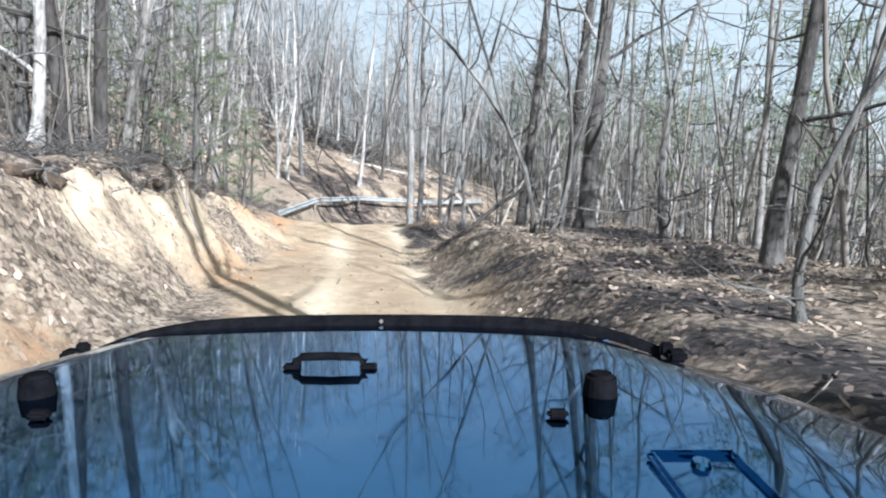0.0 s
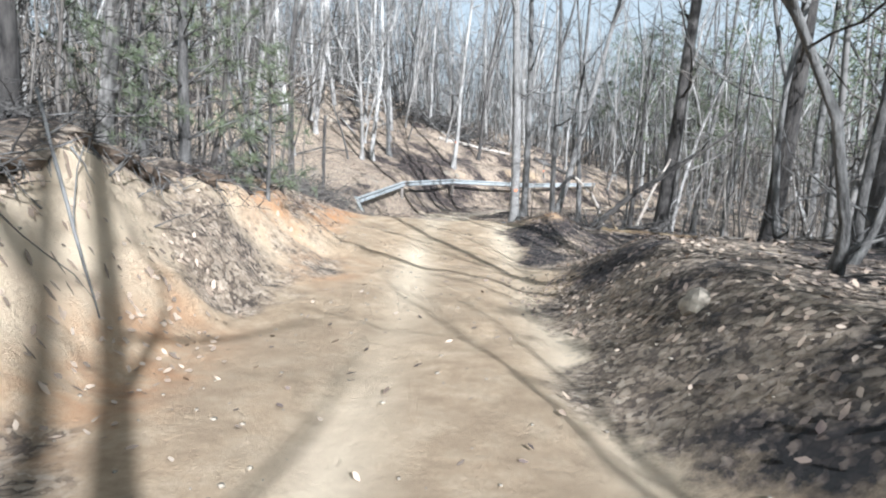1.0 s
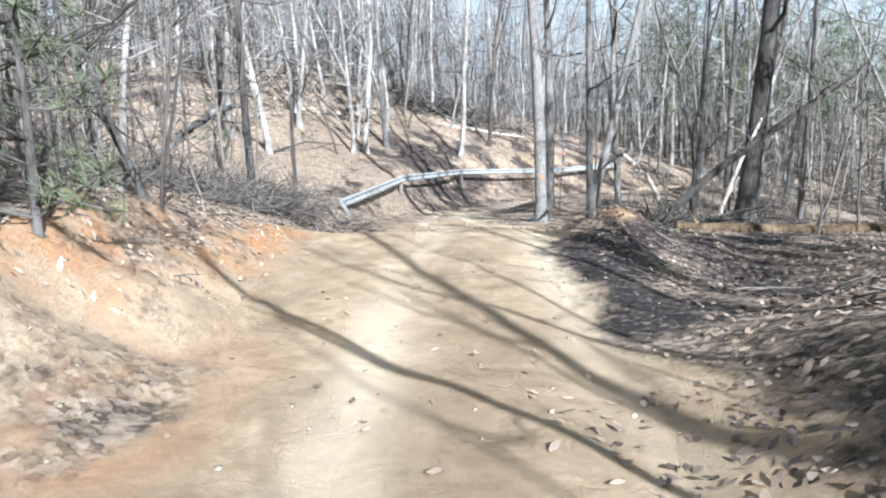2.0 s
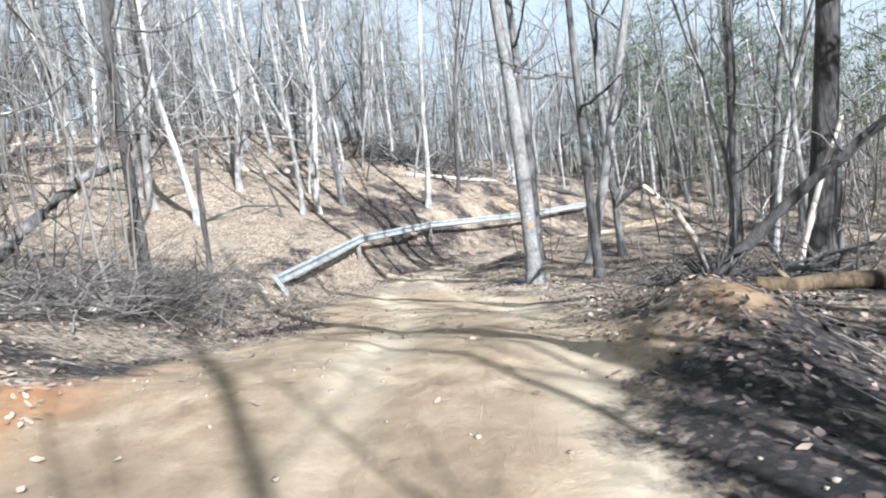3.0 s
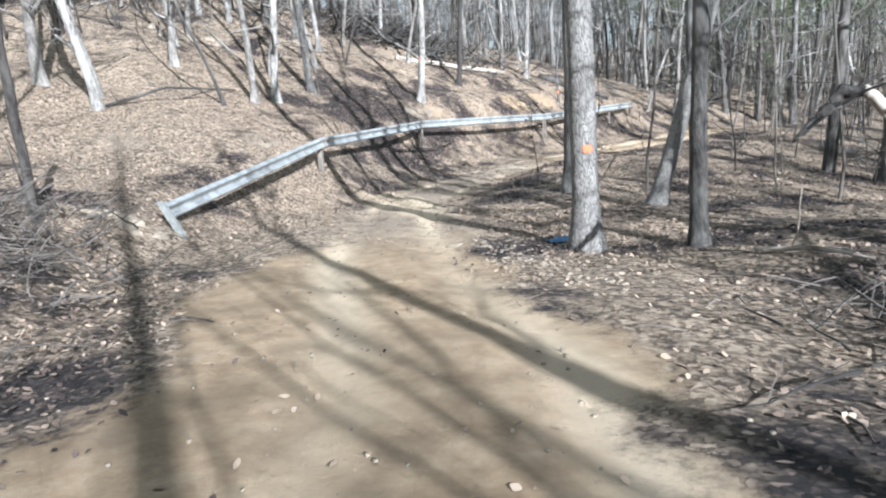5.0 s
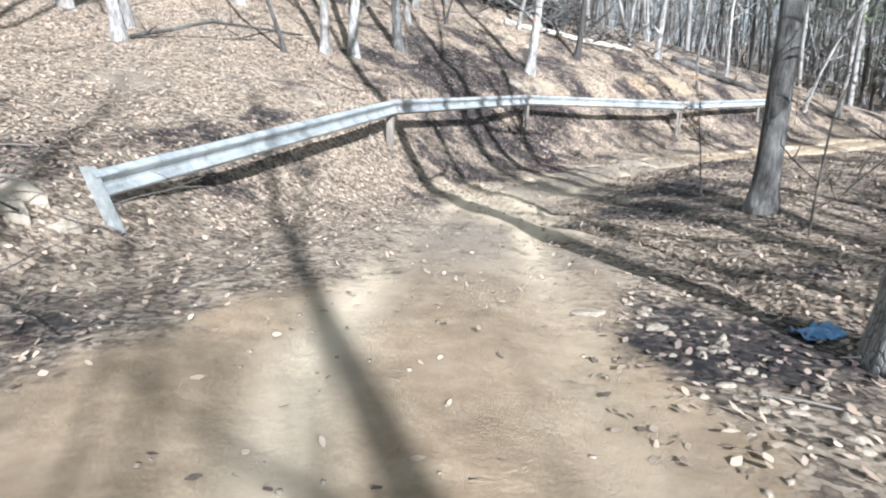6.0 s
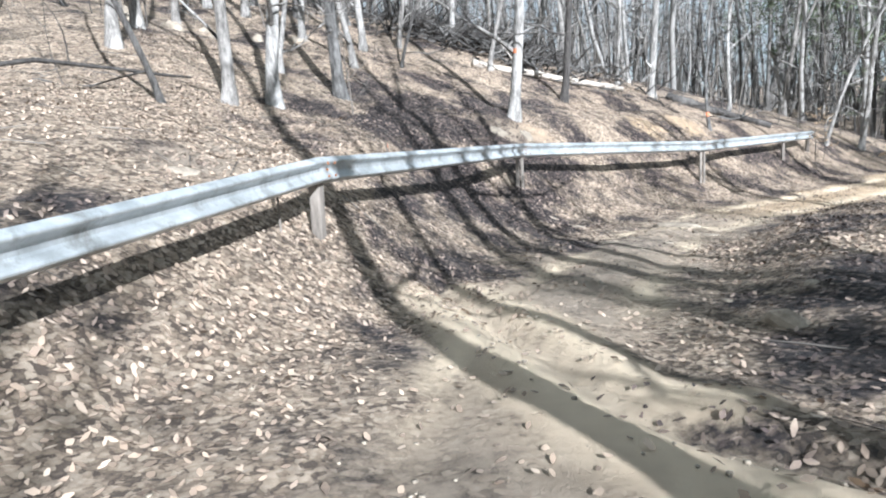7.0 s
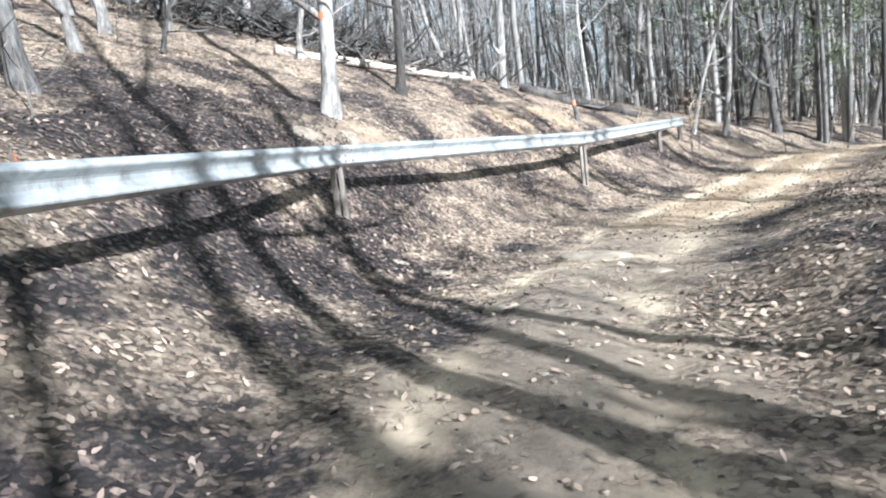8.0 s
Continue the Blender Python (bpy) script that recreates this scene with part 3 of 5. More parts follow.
# ---- far woods and thickets, uncountable ----
def bulk(name, verts, quads, mat, label, category):
    """One object of very many small pieces."""
    me = bpy.data.meshes.new(name)
    me.vertices.add(len(verts))
    me.vertices.foreach_set("co", np.ascontiguousarray(verts, np.float32).ravel())
    me.loops.add(quads.size)
    me.loops.foreach_set("vertex_index", np.ascontiguousarray(quads, np.int32).ravel())
    me.polygons.add(len(quads))
    me.polygons.foreach_set("loop_start", np.arange(len(quads), dtype=np.int32) * 4)
    me.update(calc_edges=True)
    me.validate()
    me.materials.append(mat)
    return tagged(new(name, me), label, category, kind="stuff")


def light_tree(seed, h, r, limbs, twigs, first=0.3):
    g = random.Random(seed)
    v, f = [], []
    pts, rad = grow(g, Vector((0, 0, -0.4)), Vector((0, 0, 1)), h, r, r * 0.15, 0.17, 0.5, 6)
    tube(pts, rad, 5, v, f, False)
    for j in range(limbs):
        q = first + (1 - first) * (j + g.random()) / limbs
        k = min(int(q * 6), 5)
        a = g.uniform(0, 6.283)
        ln = h * g.uniform(0.15, 0.38) * (1.25 - 0.75 * q)
        lp, lr = grow(g, pts[k].lerp(pts[k + 1], g.random()), Vector((math.cos(a), math.sin(a), g.uniform(-0.1, 0.9))), ln, rad[k] * 0.42, 0.01, 0.4, 0.3, 3)
        tube(lp, lr, 3, v, f, False)
        for w in range(twigs):
            b = g.uniform(0, 6.283)
            wp, wr = grow(g, lp[g.randint(1, 3)], Vector((math.cos(b), math.sin(b), g.uniform(0, 1))), ln * g.uniform(0.3, 0.6), 0.014, 0.006, 0.3, 0.2, 2)
            tube(wp, wr, 3, v, f, False)
    return np.array(v), np.array([q for q in f if len(q) == 4])


def scatter(name, templates, spots, mat, label, category, lean=0.05, sizes=(0.75, 1.2), seed=1):
    g = np.random.RandomState(seed)
    xs, ys = np.array([p[0] for p in spots]), np.array([p[1] for p in spots])
    zs = height(xs, ys)
    V, Q, n = [], [], 0
    for x, y, z in zip(xs, ys, zs):
        v, q = templates[g.randint(len(templates))]
        a, sc = g.uniform(0, 6.283), g.uniform(*sizes)
        c, s = math.cos(a) * sc, math.sin(a) * sc
        lx, ly = g.normal(0, lean), g.normal(0, lean)
        V.append(np.stack([v[:, 0] * c - v[:, 1] * s + x + lx * v[:, 2] * sc, v[:, 0] * s + v[:, 1] * c + y + ly * v[:, 2] * sc, v[:, 2] * sc + z], -1))
        Q.append(q + n)
        n += len(v)
    return bulk(name, np.concatenate(V), np.concatenate(Q), mat, label, category)


def stem_material(name, dark, light):
    """Bark that differs from stem to stem."""
    m, nt, b = material(name, 0.9)
    geo = nt.nodes.new("ShaderNodeNewGeometry")
    c = ramp(nt, geo.outputs["Random Per Island"], [(0.1, dark), (0.9, light)])
    f = noise_out(nt, 3.0, 4.0, 0.6, (1, 1, 0.3))
    c = mix(nt, 1.0, c, ramp(nt, f, [(0.3, (0.6, 0.6, 0.6)), (0.7, (1.0, 1.0, 1.0))]), 'MULTIPLY')
    nt.links.new(c, b.inputs["Base Color"])
    return m


FAR_BARK = stem_material("far_bark", (0.06, 0.056, 0.051), (0.34, 0.325, 0.3))
STEM = stem_material("thicket_stems", (0.05, 0.043, 0.037), (0.23, 0.205, 0.175))

spots = []
while len(spots) < 1750:
    a, rad_ = rng.uniform(-1.9, 1.9), 31 + 100 * rng.random() ** 1.3
    x, y = -4 + rad_ * math.sin(a), 28 + rad_ * math.cos(a)
    if free(x, y) and not (-40 < x < 30 and y < 70 and abs(along(np.array([x]), np.array([y]))[1][0]) < 22):
        spots.append((x, y))
while len(spots) < 2350:
    x, y = rng.uniform(-60, 45), rng.uniform(66, 128)
    if free(x, y):
        spots.append((x, y))
scatter("far_woods", [light_tree(50 + i, h, r, 9, 2, 0.15) for i, (h, r) in enumerate([(16, 0.11), (14, 0.07), (18, 0.15), (11, 0.05), (15, 0.09), (9, 0.045), (17, 0.13)])], spots, FAR_BARK,
        "dense grey leafless woods on the far slopes", "woods", 0.07)
spots = []
while len(spots) < 1300:
    x, y = rng.uniform(-30, 26), rng.uniform(5, 84)
    s_, d_ = along(np.array([x]), np.array([y]))
    if (not free(x, y, False) and not (s_[0] < 4.6 and 5.0 < d_[0] < 10)) or (-13.5 < d_[0] < 0 and 6.5 < s_[0] < 13.5 and rng.random() < 0.93) or (d_[0] < 0 and rng.random() < 0.5) or (3 < d_[0] < 16 and 6 < s_[0] < 12 and rng.random() < 0.75):
        continue
    spots.append((x, y))
for i in range(80):
    spots.append((rng.uniform(-17, -9.6), rng.uniform(23.5, 33.5)))
for i in range(320):
    spots.append((rng.uniform(-34, 24), rng.uniform(67, 100)))
for i in range(60):
    spots.append((rng.uniform(-12, -6.3), rng.uniform(13, 23)))
scatter("thicket", [light_tree(80 + i, h, r, 5, 2, 0.15) for i, (h, r) in enumerate([(5, 0.028), (3.2, 0.018), (7, 0.04), (2.2, 0.014)])], spots, STEM,
        "thicket of thin bare saplings among the trees", "undergrowth", 0.12, (0.7, 1.25), 2)


def far_pine(seed, h):
    g = random.Random(seed)
    v, f = [], []
    pts, rad = grow(g, Vector((0, 0, -0.3)), Vector((0, 0, 1)), h, 0.16, 0.03, 0.03, 0.5, 6)
    tube(pts, rad, 5, v, f, False)
    stem = len(f)
    for j in range(34):
        q = 0.42 + 0.58 * (j + g.random()) / 34
        k = min(int(q * 6), 5)
        a = g.uniform(0, 6.283)
        ln = h * 0.2 * (1.3 - q) * g.uniform(0.5, 1.2) + 0.4
        lp, lr = grow(g, pts[k].lerp(pts[k + 1], g.random()), Vector((math.cos(a), math.sin(a), g.uniform(-0.1, 0.5))), ln, 0.04, 0.01, 0.2, 0.1, 3)
        for t in range(22):
            p = lp[g.randint(1, 3)] + Vector((g.gauss(0, 0.16), g.gauss(0, 0.16), g.gauss(0, 0.1)))
            d = Vector((g.gauss(0, 1), g.gauss(0, 1), g.gauss(0.2, 0.7))).normalized() * g.uniform(0.2, 0.42)
            sd = d.orthogonal().normalized() * 0.03
            b = len(v)
            v += [tuple(p - sd), tuple(p + sd), tuple(p + d + sd * 0.3), tuple(p + d - sd * 0.3)]
            f.append((b, b + 1, b + 2, b + 3))
    return (np.array(v), np.array(f[:stem])), (np.array(v), np.array(f[stem:]))


spots = []
while len(spots) < 120:
    x, y = rng.uniform(4, 60), rng.uniform(20, 120)
    if along(np.array([x]), np.array([y]))[1][0] > 9 or y > 84:
        spots.append((x, y))
for i in range(16):
    spots.append((rng.uniform(-34, -16), rng.uniform(18, 40)))
for i in range(44):
    spots.append((rng.uniform(5, 30), rng.uniform(72, 106)))
pines = [far_pine(120 + i, h) for i, h in enumerate((14, 11, 16))]
scatter("far_pine_trunks", [p[0] for p in pines], spots, FAR_BARK, "grey trunks of the pines in the woods", "pines", 0.03, (0.8, 1.15), 3)
scatter("far_pines", [p[1] for p in pines], spots, NEEDLE, "dark green pines scattered among the bare woods", "pines", 0.03, (0.8, 1.15), 3)


# ---- leaf litter ----
def leaf_material():
    m, nt, b = material("fallen_leaves", 0.75)
    geo = nt.nodes.new("ShaderNodeNewGeometry")
    # leaves take the same painted sun and shade patches as the ground
    old_and_shaded = ramp(nt, geo.outputs["Random Per Island"], [(0.0, (0.015, 0.011, 0.01)), (0.5, (0.065, 0.048, 0.041)), (0.8, (0.155, 0.12, 0.098)), (1.0, (0.32, 0.255, 0.2))])
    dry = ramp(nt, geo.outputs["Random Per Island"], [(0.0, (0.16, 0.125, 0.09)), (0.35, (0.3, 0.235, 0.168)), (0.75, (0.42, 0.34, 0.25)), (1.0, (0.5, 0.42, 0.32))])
    c = mix(nt, ramp(nt, shifted(nt, noise_out(nt, 0.5, 7.0, 0.68), "dry"), [(0.43, (0.0, 0.0, 0.0)), (0.53, (1.0, 1.0, 1.0))]), old_and_shaded, dry)
    nt.links.new(mix(nt, 1.0, c, (0.86, 0.825, 0.83), 'MULTIPLY'), b.inputs["Base Color"])
    return m


def leaf_litter(count):
    g = np.random.RandomState(9)
    x, y = g.uniform(-17, 9, count * 4), g.uniform(3, 68, count * 4)
    s, d = along(x, y)
    hl, hr = bare_width(s)
    edge = np.where(d < 0, -d - hl, d - hr)
    keep = np.interp(s, [7, 8.2, 9], [0.014, 0.1, 0.18]) + 0.9 * smooth(-0.3, 0.9, edge + 0.4 * np.sin(y * 0.9 + x)) * (0.55 + 0.45 * np.sin(x * 0.7) * np.cos(y * 0.6))
    bankface = (d < 0) & (s < 4.8) & (-d > hl) & (-d < hl + 1.9)
    keep = np.where(bankface, keep * 0.55, keep) * np.clip(1.3 - np.abs(d) / 16, 0.25, 1)
    ok = np.nonzero(g.uniform(0, 1, len(x)) < keep)[0][:count]
    x, y = x[ok], y[ok]
    n = len(x)
    z = height(x, y)
    e = 0.12
    gx_, gy_ = (height(x + e, y) - z) / e, (height(x, y + e) - z) / e
    L, W = g.uniform(0.04, 0.08, n), g.uniform(0.022, 0.045, n)
    a = g.uniform(0, 6.283, n)
    tx, ty, curl = g.normal(0, 0.3, n) + gx_, g.normal(0, 0.3, n) + gy_, g.uniform(-0.5, 0.5, n)
    lift = g.uniform(0.006, 0.035, n)
    V = np.zeros((n, 6, 3))
    for k, (u, w) in enumerate([(-1, -0.35), (-0.1, -1.1), (1, -0.2), (-1, 0.35), (-0.1, 1.1), (1, 0.2)]):
        px, py = u * L * 0.5, w * W * 0.5
        V[:, k, 0] = x + px * np.cos(a) - py * np.sin(a)
        V[:, k, 1] = y + px * np.sin(a) + py * np.cos(a)
        V[:, k, 2] = z + lift + tx * (V[:, k, 0] - x) + ty * (V[:, k, 1] - y) + curl * abs(w) * W * 0.4 + (0.2 * L if u == 1 else 0) * curl
    base = (np.arange(n) * 6)[:, None]
    Q = np.concatenate([base + np.array([0, 1, 4, 3]), base + np.array([1, 2, 5, 4])])
    ob = bulk("leaf_litter", V.reshape(-1, 3), Q, leaf_material(), "dry tan and brown fallen leaves covering the ground", "fallen leaves")
    ob.data.attributes.new("dry", 'FLOAT', 'POINT').data.foreach_set("value", np.repeat(dry_sun_tone(x, y), 6).astype(np.float32))
    return ob


leaf_litter(170000)


def pebbles_and_twigs():
    g = np.random.RandomState(14)
    n = 1500
    x, y = g.uniform(-9, 5, n * 4), g.uniform(4, 64, n * 4)
    s, d = along(x, y)
    ok = np.nonzero((d > -3.2) & (d < 1.8))[0][:n]
    x, y = x[ok], y[ok]
    z, r = height(x, y), g.uniform(0.005, 0.02, len(ok))
    cube = np.array([(a, b, c) for c in (-1, 1) for a, b in ((-1, -1), (1, -1), (1, 1), (-1, 1))], float)
    V = cube[None] * r[:, None, None] * g.uniform(0.5, 1.1, (len(ok), 8, 3)) * np.array([1, 0.85, 0.6])
    a = g.uniform(0, 6.283, len(ok))[:, None]
    V = np.stack([V[..., 0] * np.cos(a) - V[..., 1] * np.sin(a) + x[:, None], V[..., 0] * np.sin(a) + V[..., 1] * np.cos(a) + y[:, None], V[..., 2] + z[:, None] + r[:, None] * 0.2], -1)
    Q = (np.arange(len(ok)) * 8)[:, None, None] + np.array([(3, 2, 1, 0), (4, 5, 6, 7), (0, 1, 5, 4), (1, 2, 6, 5), (2, 3, 7, 6), (3, 0, 4, 7)])[None]
    bulk("gravel", V.reshape(-1, 3), Q.reshape(-1, 4), STONE, "small tan pebbles scattered on the dirt track", "gravel")
    rr = random.Random(15)
    v, f = [], []
    for i in range(1500):
        px, py = rr.uniform(-14, 6), rr.uniform(4, 64)
        sp, dp = along(np.array([px]), np.array([py]))
        if -3.4 < dp[0] < 1.9:
            continue
        b = rr.uniform(0, 6.283)
        ln = rr.uniform(0.15, 0.7)
        e = Vector((math.cos(b), math.sin(b), 0)) * ln
        p0, p1 = Vector((px, py, ground_at(px, py) + 0.02)), Vector((px + e.x, py + e.y, ground_at(px + e.x, py + e.y) + rr.uniform(0.02, 0.08)))
        r0 = rr.uniform(0.004, 0.012)
        tube([p0, p0.lerp(p1, 0.5) + Vector((rr.uniform(-1, 1), rr.uniform(-1, 1), 0.3)) * 0.04, p1], [r0, r0 * 0.8, r0 * 0.4], 4, v, f, False)
    bulk("twig_litter", np.array(v), np.array(f), STEM, "dry twigs scattered over the leaves", "twigs")


pebbles_and_twigs()


# ---- the steel barrier ----
RUST = simple("rust", (0.16, 0.06, 0.025), (0.36, 0.16, 0.06), 30.0, 0.9, relief=0.002)
def barrier():
    line = [(-8.9, 36.0, -0.87), (-8.45, 43.7, -0.40), (-6.75, 51.6, -0.45), (-1.65, 58.0, -0.75), (3.6, 65.1, -0.72)]
    ob = empty("guardrail", (0, 0, 0), "long galvanised steel guardrail on wooden posts, kinked and weathered", "guardrail")
    prof = [(0.0, 0.0), (0.02, -0.006), (0.075, -0.04), (0.08, -0.055), (0.075, -0.07), (0.012, -0.115), (0.0, -0.135), (0.0, -0.175), (0.012, -0.195), (0.075, -0.24), (0.08, -0.255), (0.075, -0.27), (0.02, -0.304), (0.0, -0.31)]
    for i in range(4):
        a, b = Vector(line[i]), Vector(line[i + 1])
        way = (b - a).normalized()
        out = way.cross(Vector((0, 0, 1))).normalized()
        v, f = [], []
        for e in (a - way * 0.02, b + way * 0.02):
            for back in (0.0, -0.004):
                for px, pz in prof:
                    v.append(tuple(e + out * (px + back + 0.004 * i) + Vector((0, 0, pz))))
        n = len(prof)
        for k in range(n - 1):
            f.append((k, k + 1, 2 * n + k + 1, 2 * n + k))
            f.append((n + k + 1, n + k, 3 * n + k, 3 * n + k + 1))
        part("rail_beam", (v, f), ZINC, ob).data.shade_flat()
    def post(x, y, top, sx, sy, mat, lean=0.0, label=""):
        bm = bmesh.new()
        g = ground_at(x, y)
        bmesh.ops.create_cube(bm, size=1, matrix=Matrix.Translation((x, y, (top + g - 0.3) / 2)) @ Matrix.Shear('XY', 4, (lean, 0)) @ Matrix.Diagonal((sx, sy, top - g + 0.3, 1)))
        bmesh.ops.bevel(bm, geom=bm.edges[:], offset=min(sx, sy) * 0.15, segments=1, affect='EDGES')
        for q in bm.verts:
            q.co.x += 0.006 * math.sin(q.co.z * 9 + x)
        part("post", bm, mat, ob, label)

    post(-8.535, 43.73, -0.46, 0.14, 0.17, POST, 0.03)
    post(-6.86, 51.60, -0.49, 0.075, 0.14, POST, 0.0, "one of two grey timbers bolted together")
    post(-6.76, 51.66, -0.52, 0.07, 0.14, POST)
    post(-1.76, 57.98, -0.79, 0.07, 0.13, POST, 0.0, "one of two grey timbers bolted together")
    post(-1.65, 58.05, -0.80, 0.06, 0.13, POST)
    post(2.02, 63.12, -0.80, 0.1, 0.13, POST)
    post(3.44, 65.0, -0.76, 0.13, 0.14, POST)
    # the bent steel post that ends the rail: a channel with two flanges
    foot = ground_at(-8.55, 35.8)
    for off, sx, sy in ((0.0, 0.11, 0.012), (-0.05, 0.012, 0.09), (0.05, 0.012, 0.09)):
        bm = bmesh.new()
        r = bmesh.ops.create_cube(bm, size=1)
        for q in r["verts"]:
            up = q.co.z > 0
            q.co.x, q.co.y = q.co.x * sx + off + (-8.95 if up else -8.5), q.co.y * sy + 35.96 + (0.0 if sy < 0.05 else 0.045) - (0.0 if up else 0.12)
            q.co.z = -0.83 if up else foot - 0.15
        part("steel_post" if sx > 0.05 else "flange", bm, STEEL_POST, ob, "bent galvanised steel end post" if sx > 0.05 else "")
    # splice bolts and the rust round them at the bend
    for i in (1, 2, 3):
        p = Vector(line[i])
        out = (Vector(line[i + 1]) - p).normalized().cross(Vector((0, 0, 1))).normalized()
        way = (Vector(line[i + 1]) - p).normalized()
        for dx, dz in ((0.06, -0.08), (0.06, -0.23), (0.2, -0.08), (0.2, -0.23), (0.13, -0.155)):
            bm = bmesh.new()
            deep = 0.09 if dz != -0.155 else 0.025
            bmesh.ops.create_icosphere(bm, subdivisions=1, radius=0.016, matrix=Matrix.Translation(p + way * dx + out * deep + Vector((0, 0, dz))))
            part("bolt", bm, RUST, ob, "rusty bolt head")


barrier()


ORANGE = simple("orange_marking_paint", (0.44, 0.13, 0.055), (0.58, 0.22, 0.1), 40.0, 0.7, relief=0.001)


# ---- the vehicle the film was shot from, standing at the start of the track ----
def paint(name, deep, flake):
    """Metallic paint under a clear coat, with a thin uneven film of road dust."""
    m, nt, b = material(name, 0.1, 1.0)
    b.inputs["Specular Tint"].default_value = (0.6, 0.75, 0.95, 1)
    f = noise_out(nt, 9.0, 5.0, 0.6)
    nt.links.new(ramp(nt, f, [(0.3, deep), (0.7, flake)]), b.inputs["Base Color"])
    dust = noise_out(nt, 5.0, 8.0, 0.75)
    nt.links.new(ramp(nt, dust, [(0.4, (0.025, 0.025, 0.025)), (0.75, (0.09, 0.09, 0.09))]), b.inputs["Roughness"])
    b.inputs["Coat Weight"].default_value, b.inputs["Coat Roughness"].default_value = 0.4, 0.015
    return m


BLUE = paint("blue_paint", (0.03, 0.115, 0.24), (0.04, 0.14, 0.28))
BLACK = simple("black_plastic", (0.003, 0.003, 0.004), (0.008, 0.008, 0.009), 30.0, 0.7, relief=0.001)
BLACK.node_tree.nodes["Principled BSDF"].inputs["Specular IOR Level"].default_value = 0.0
RUBBER = simple("tyre_rubber", (0.015, 0.015, 0.015), (0.045, 0.042, 0.04), 20.0, 0.85, relief=0.003)
RIM = simple("dull_alloy", (0.35, 0.35, 0.36), (0.5, 0.5, 0.51), 12.0, 0.4, 0.9, 0.001)
CLEAR = simple("lamp_lens", (0.6, 0.62, 0.64), (0.75, 0.77, 0.78), 14.0, 0.12, 0.3, 0.001)


def box(bm, x, y, z, sx, sy, sz, bev=0.01, m=None):
    r = bmesh.ops.create_cube(bm, size=1, matrix=(m or Matrix()) @ Matrix.Translation((x, y, z)) @ Matrix.Diagonal((sx, sy, sz, 1)))
    if bev:
        es = list({e for v in r["verts"] for e in v.link_edges})
        bmesh.ops.bevel(bm, geom=es, offset=bev, segments=2, affect='EDGES')
    return bm


def hood_z(u, d):
    """Height of the hood's skin under the eye: u across (-1 to 1), d ahead."""
    return -np.interp(d, [0.3, 0.8, 1.2, 1.6, 1.72, 1.78], [0.37, 0.385, 0.40, 0.414, 0.418, 0.436]) - 0.03 * u * u - 0.055 * max(abs(u) - 0.72, 0) / 0.28


def hood_half(d):
    return float(np.interp(d, [0.3, 0.8, 1.2, 1.45, 1.62, 1.72, 1.78], [1.08, 1.05, 1.0, 0.92, 0.82, 0.74, 0.70]))


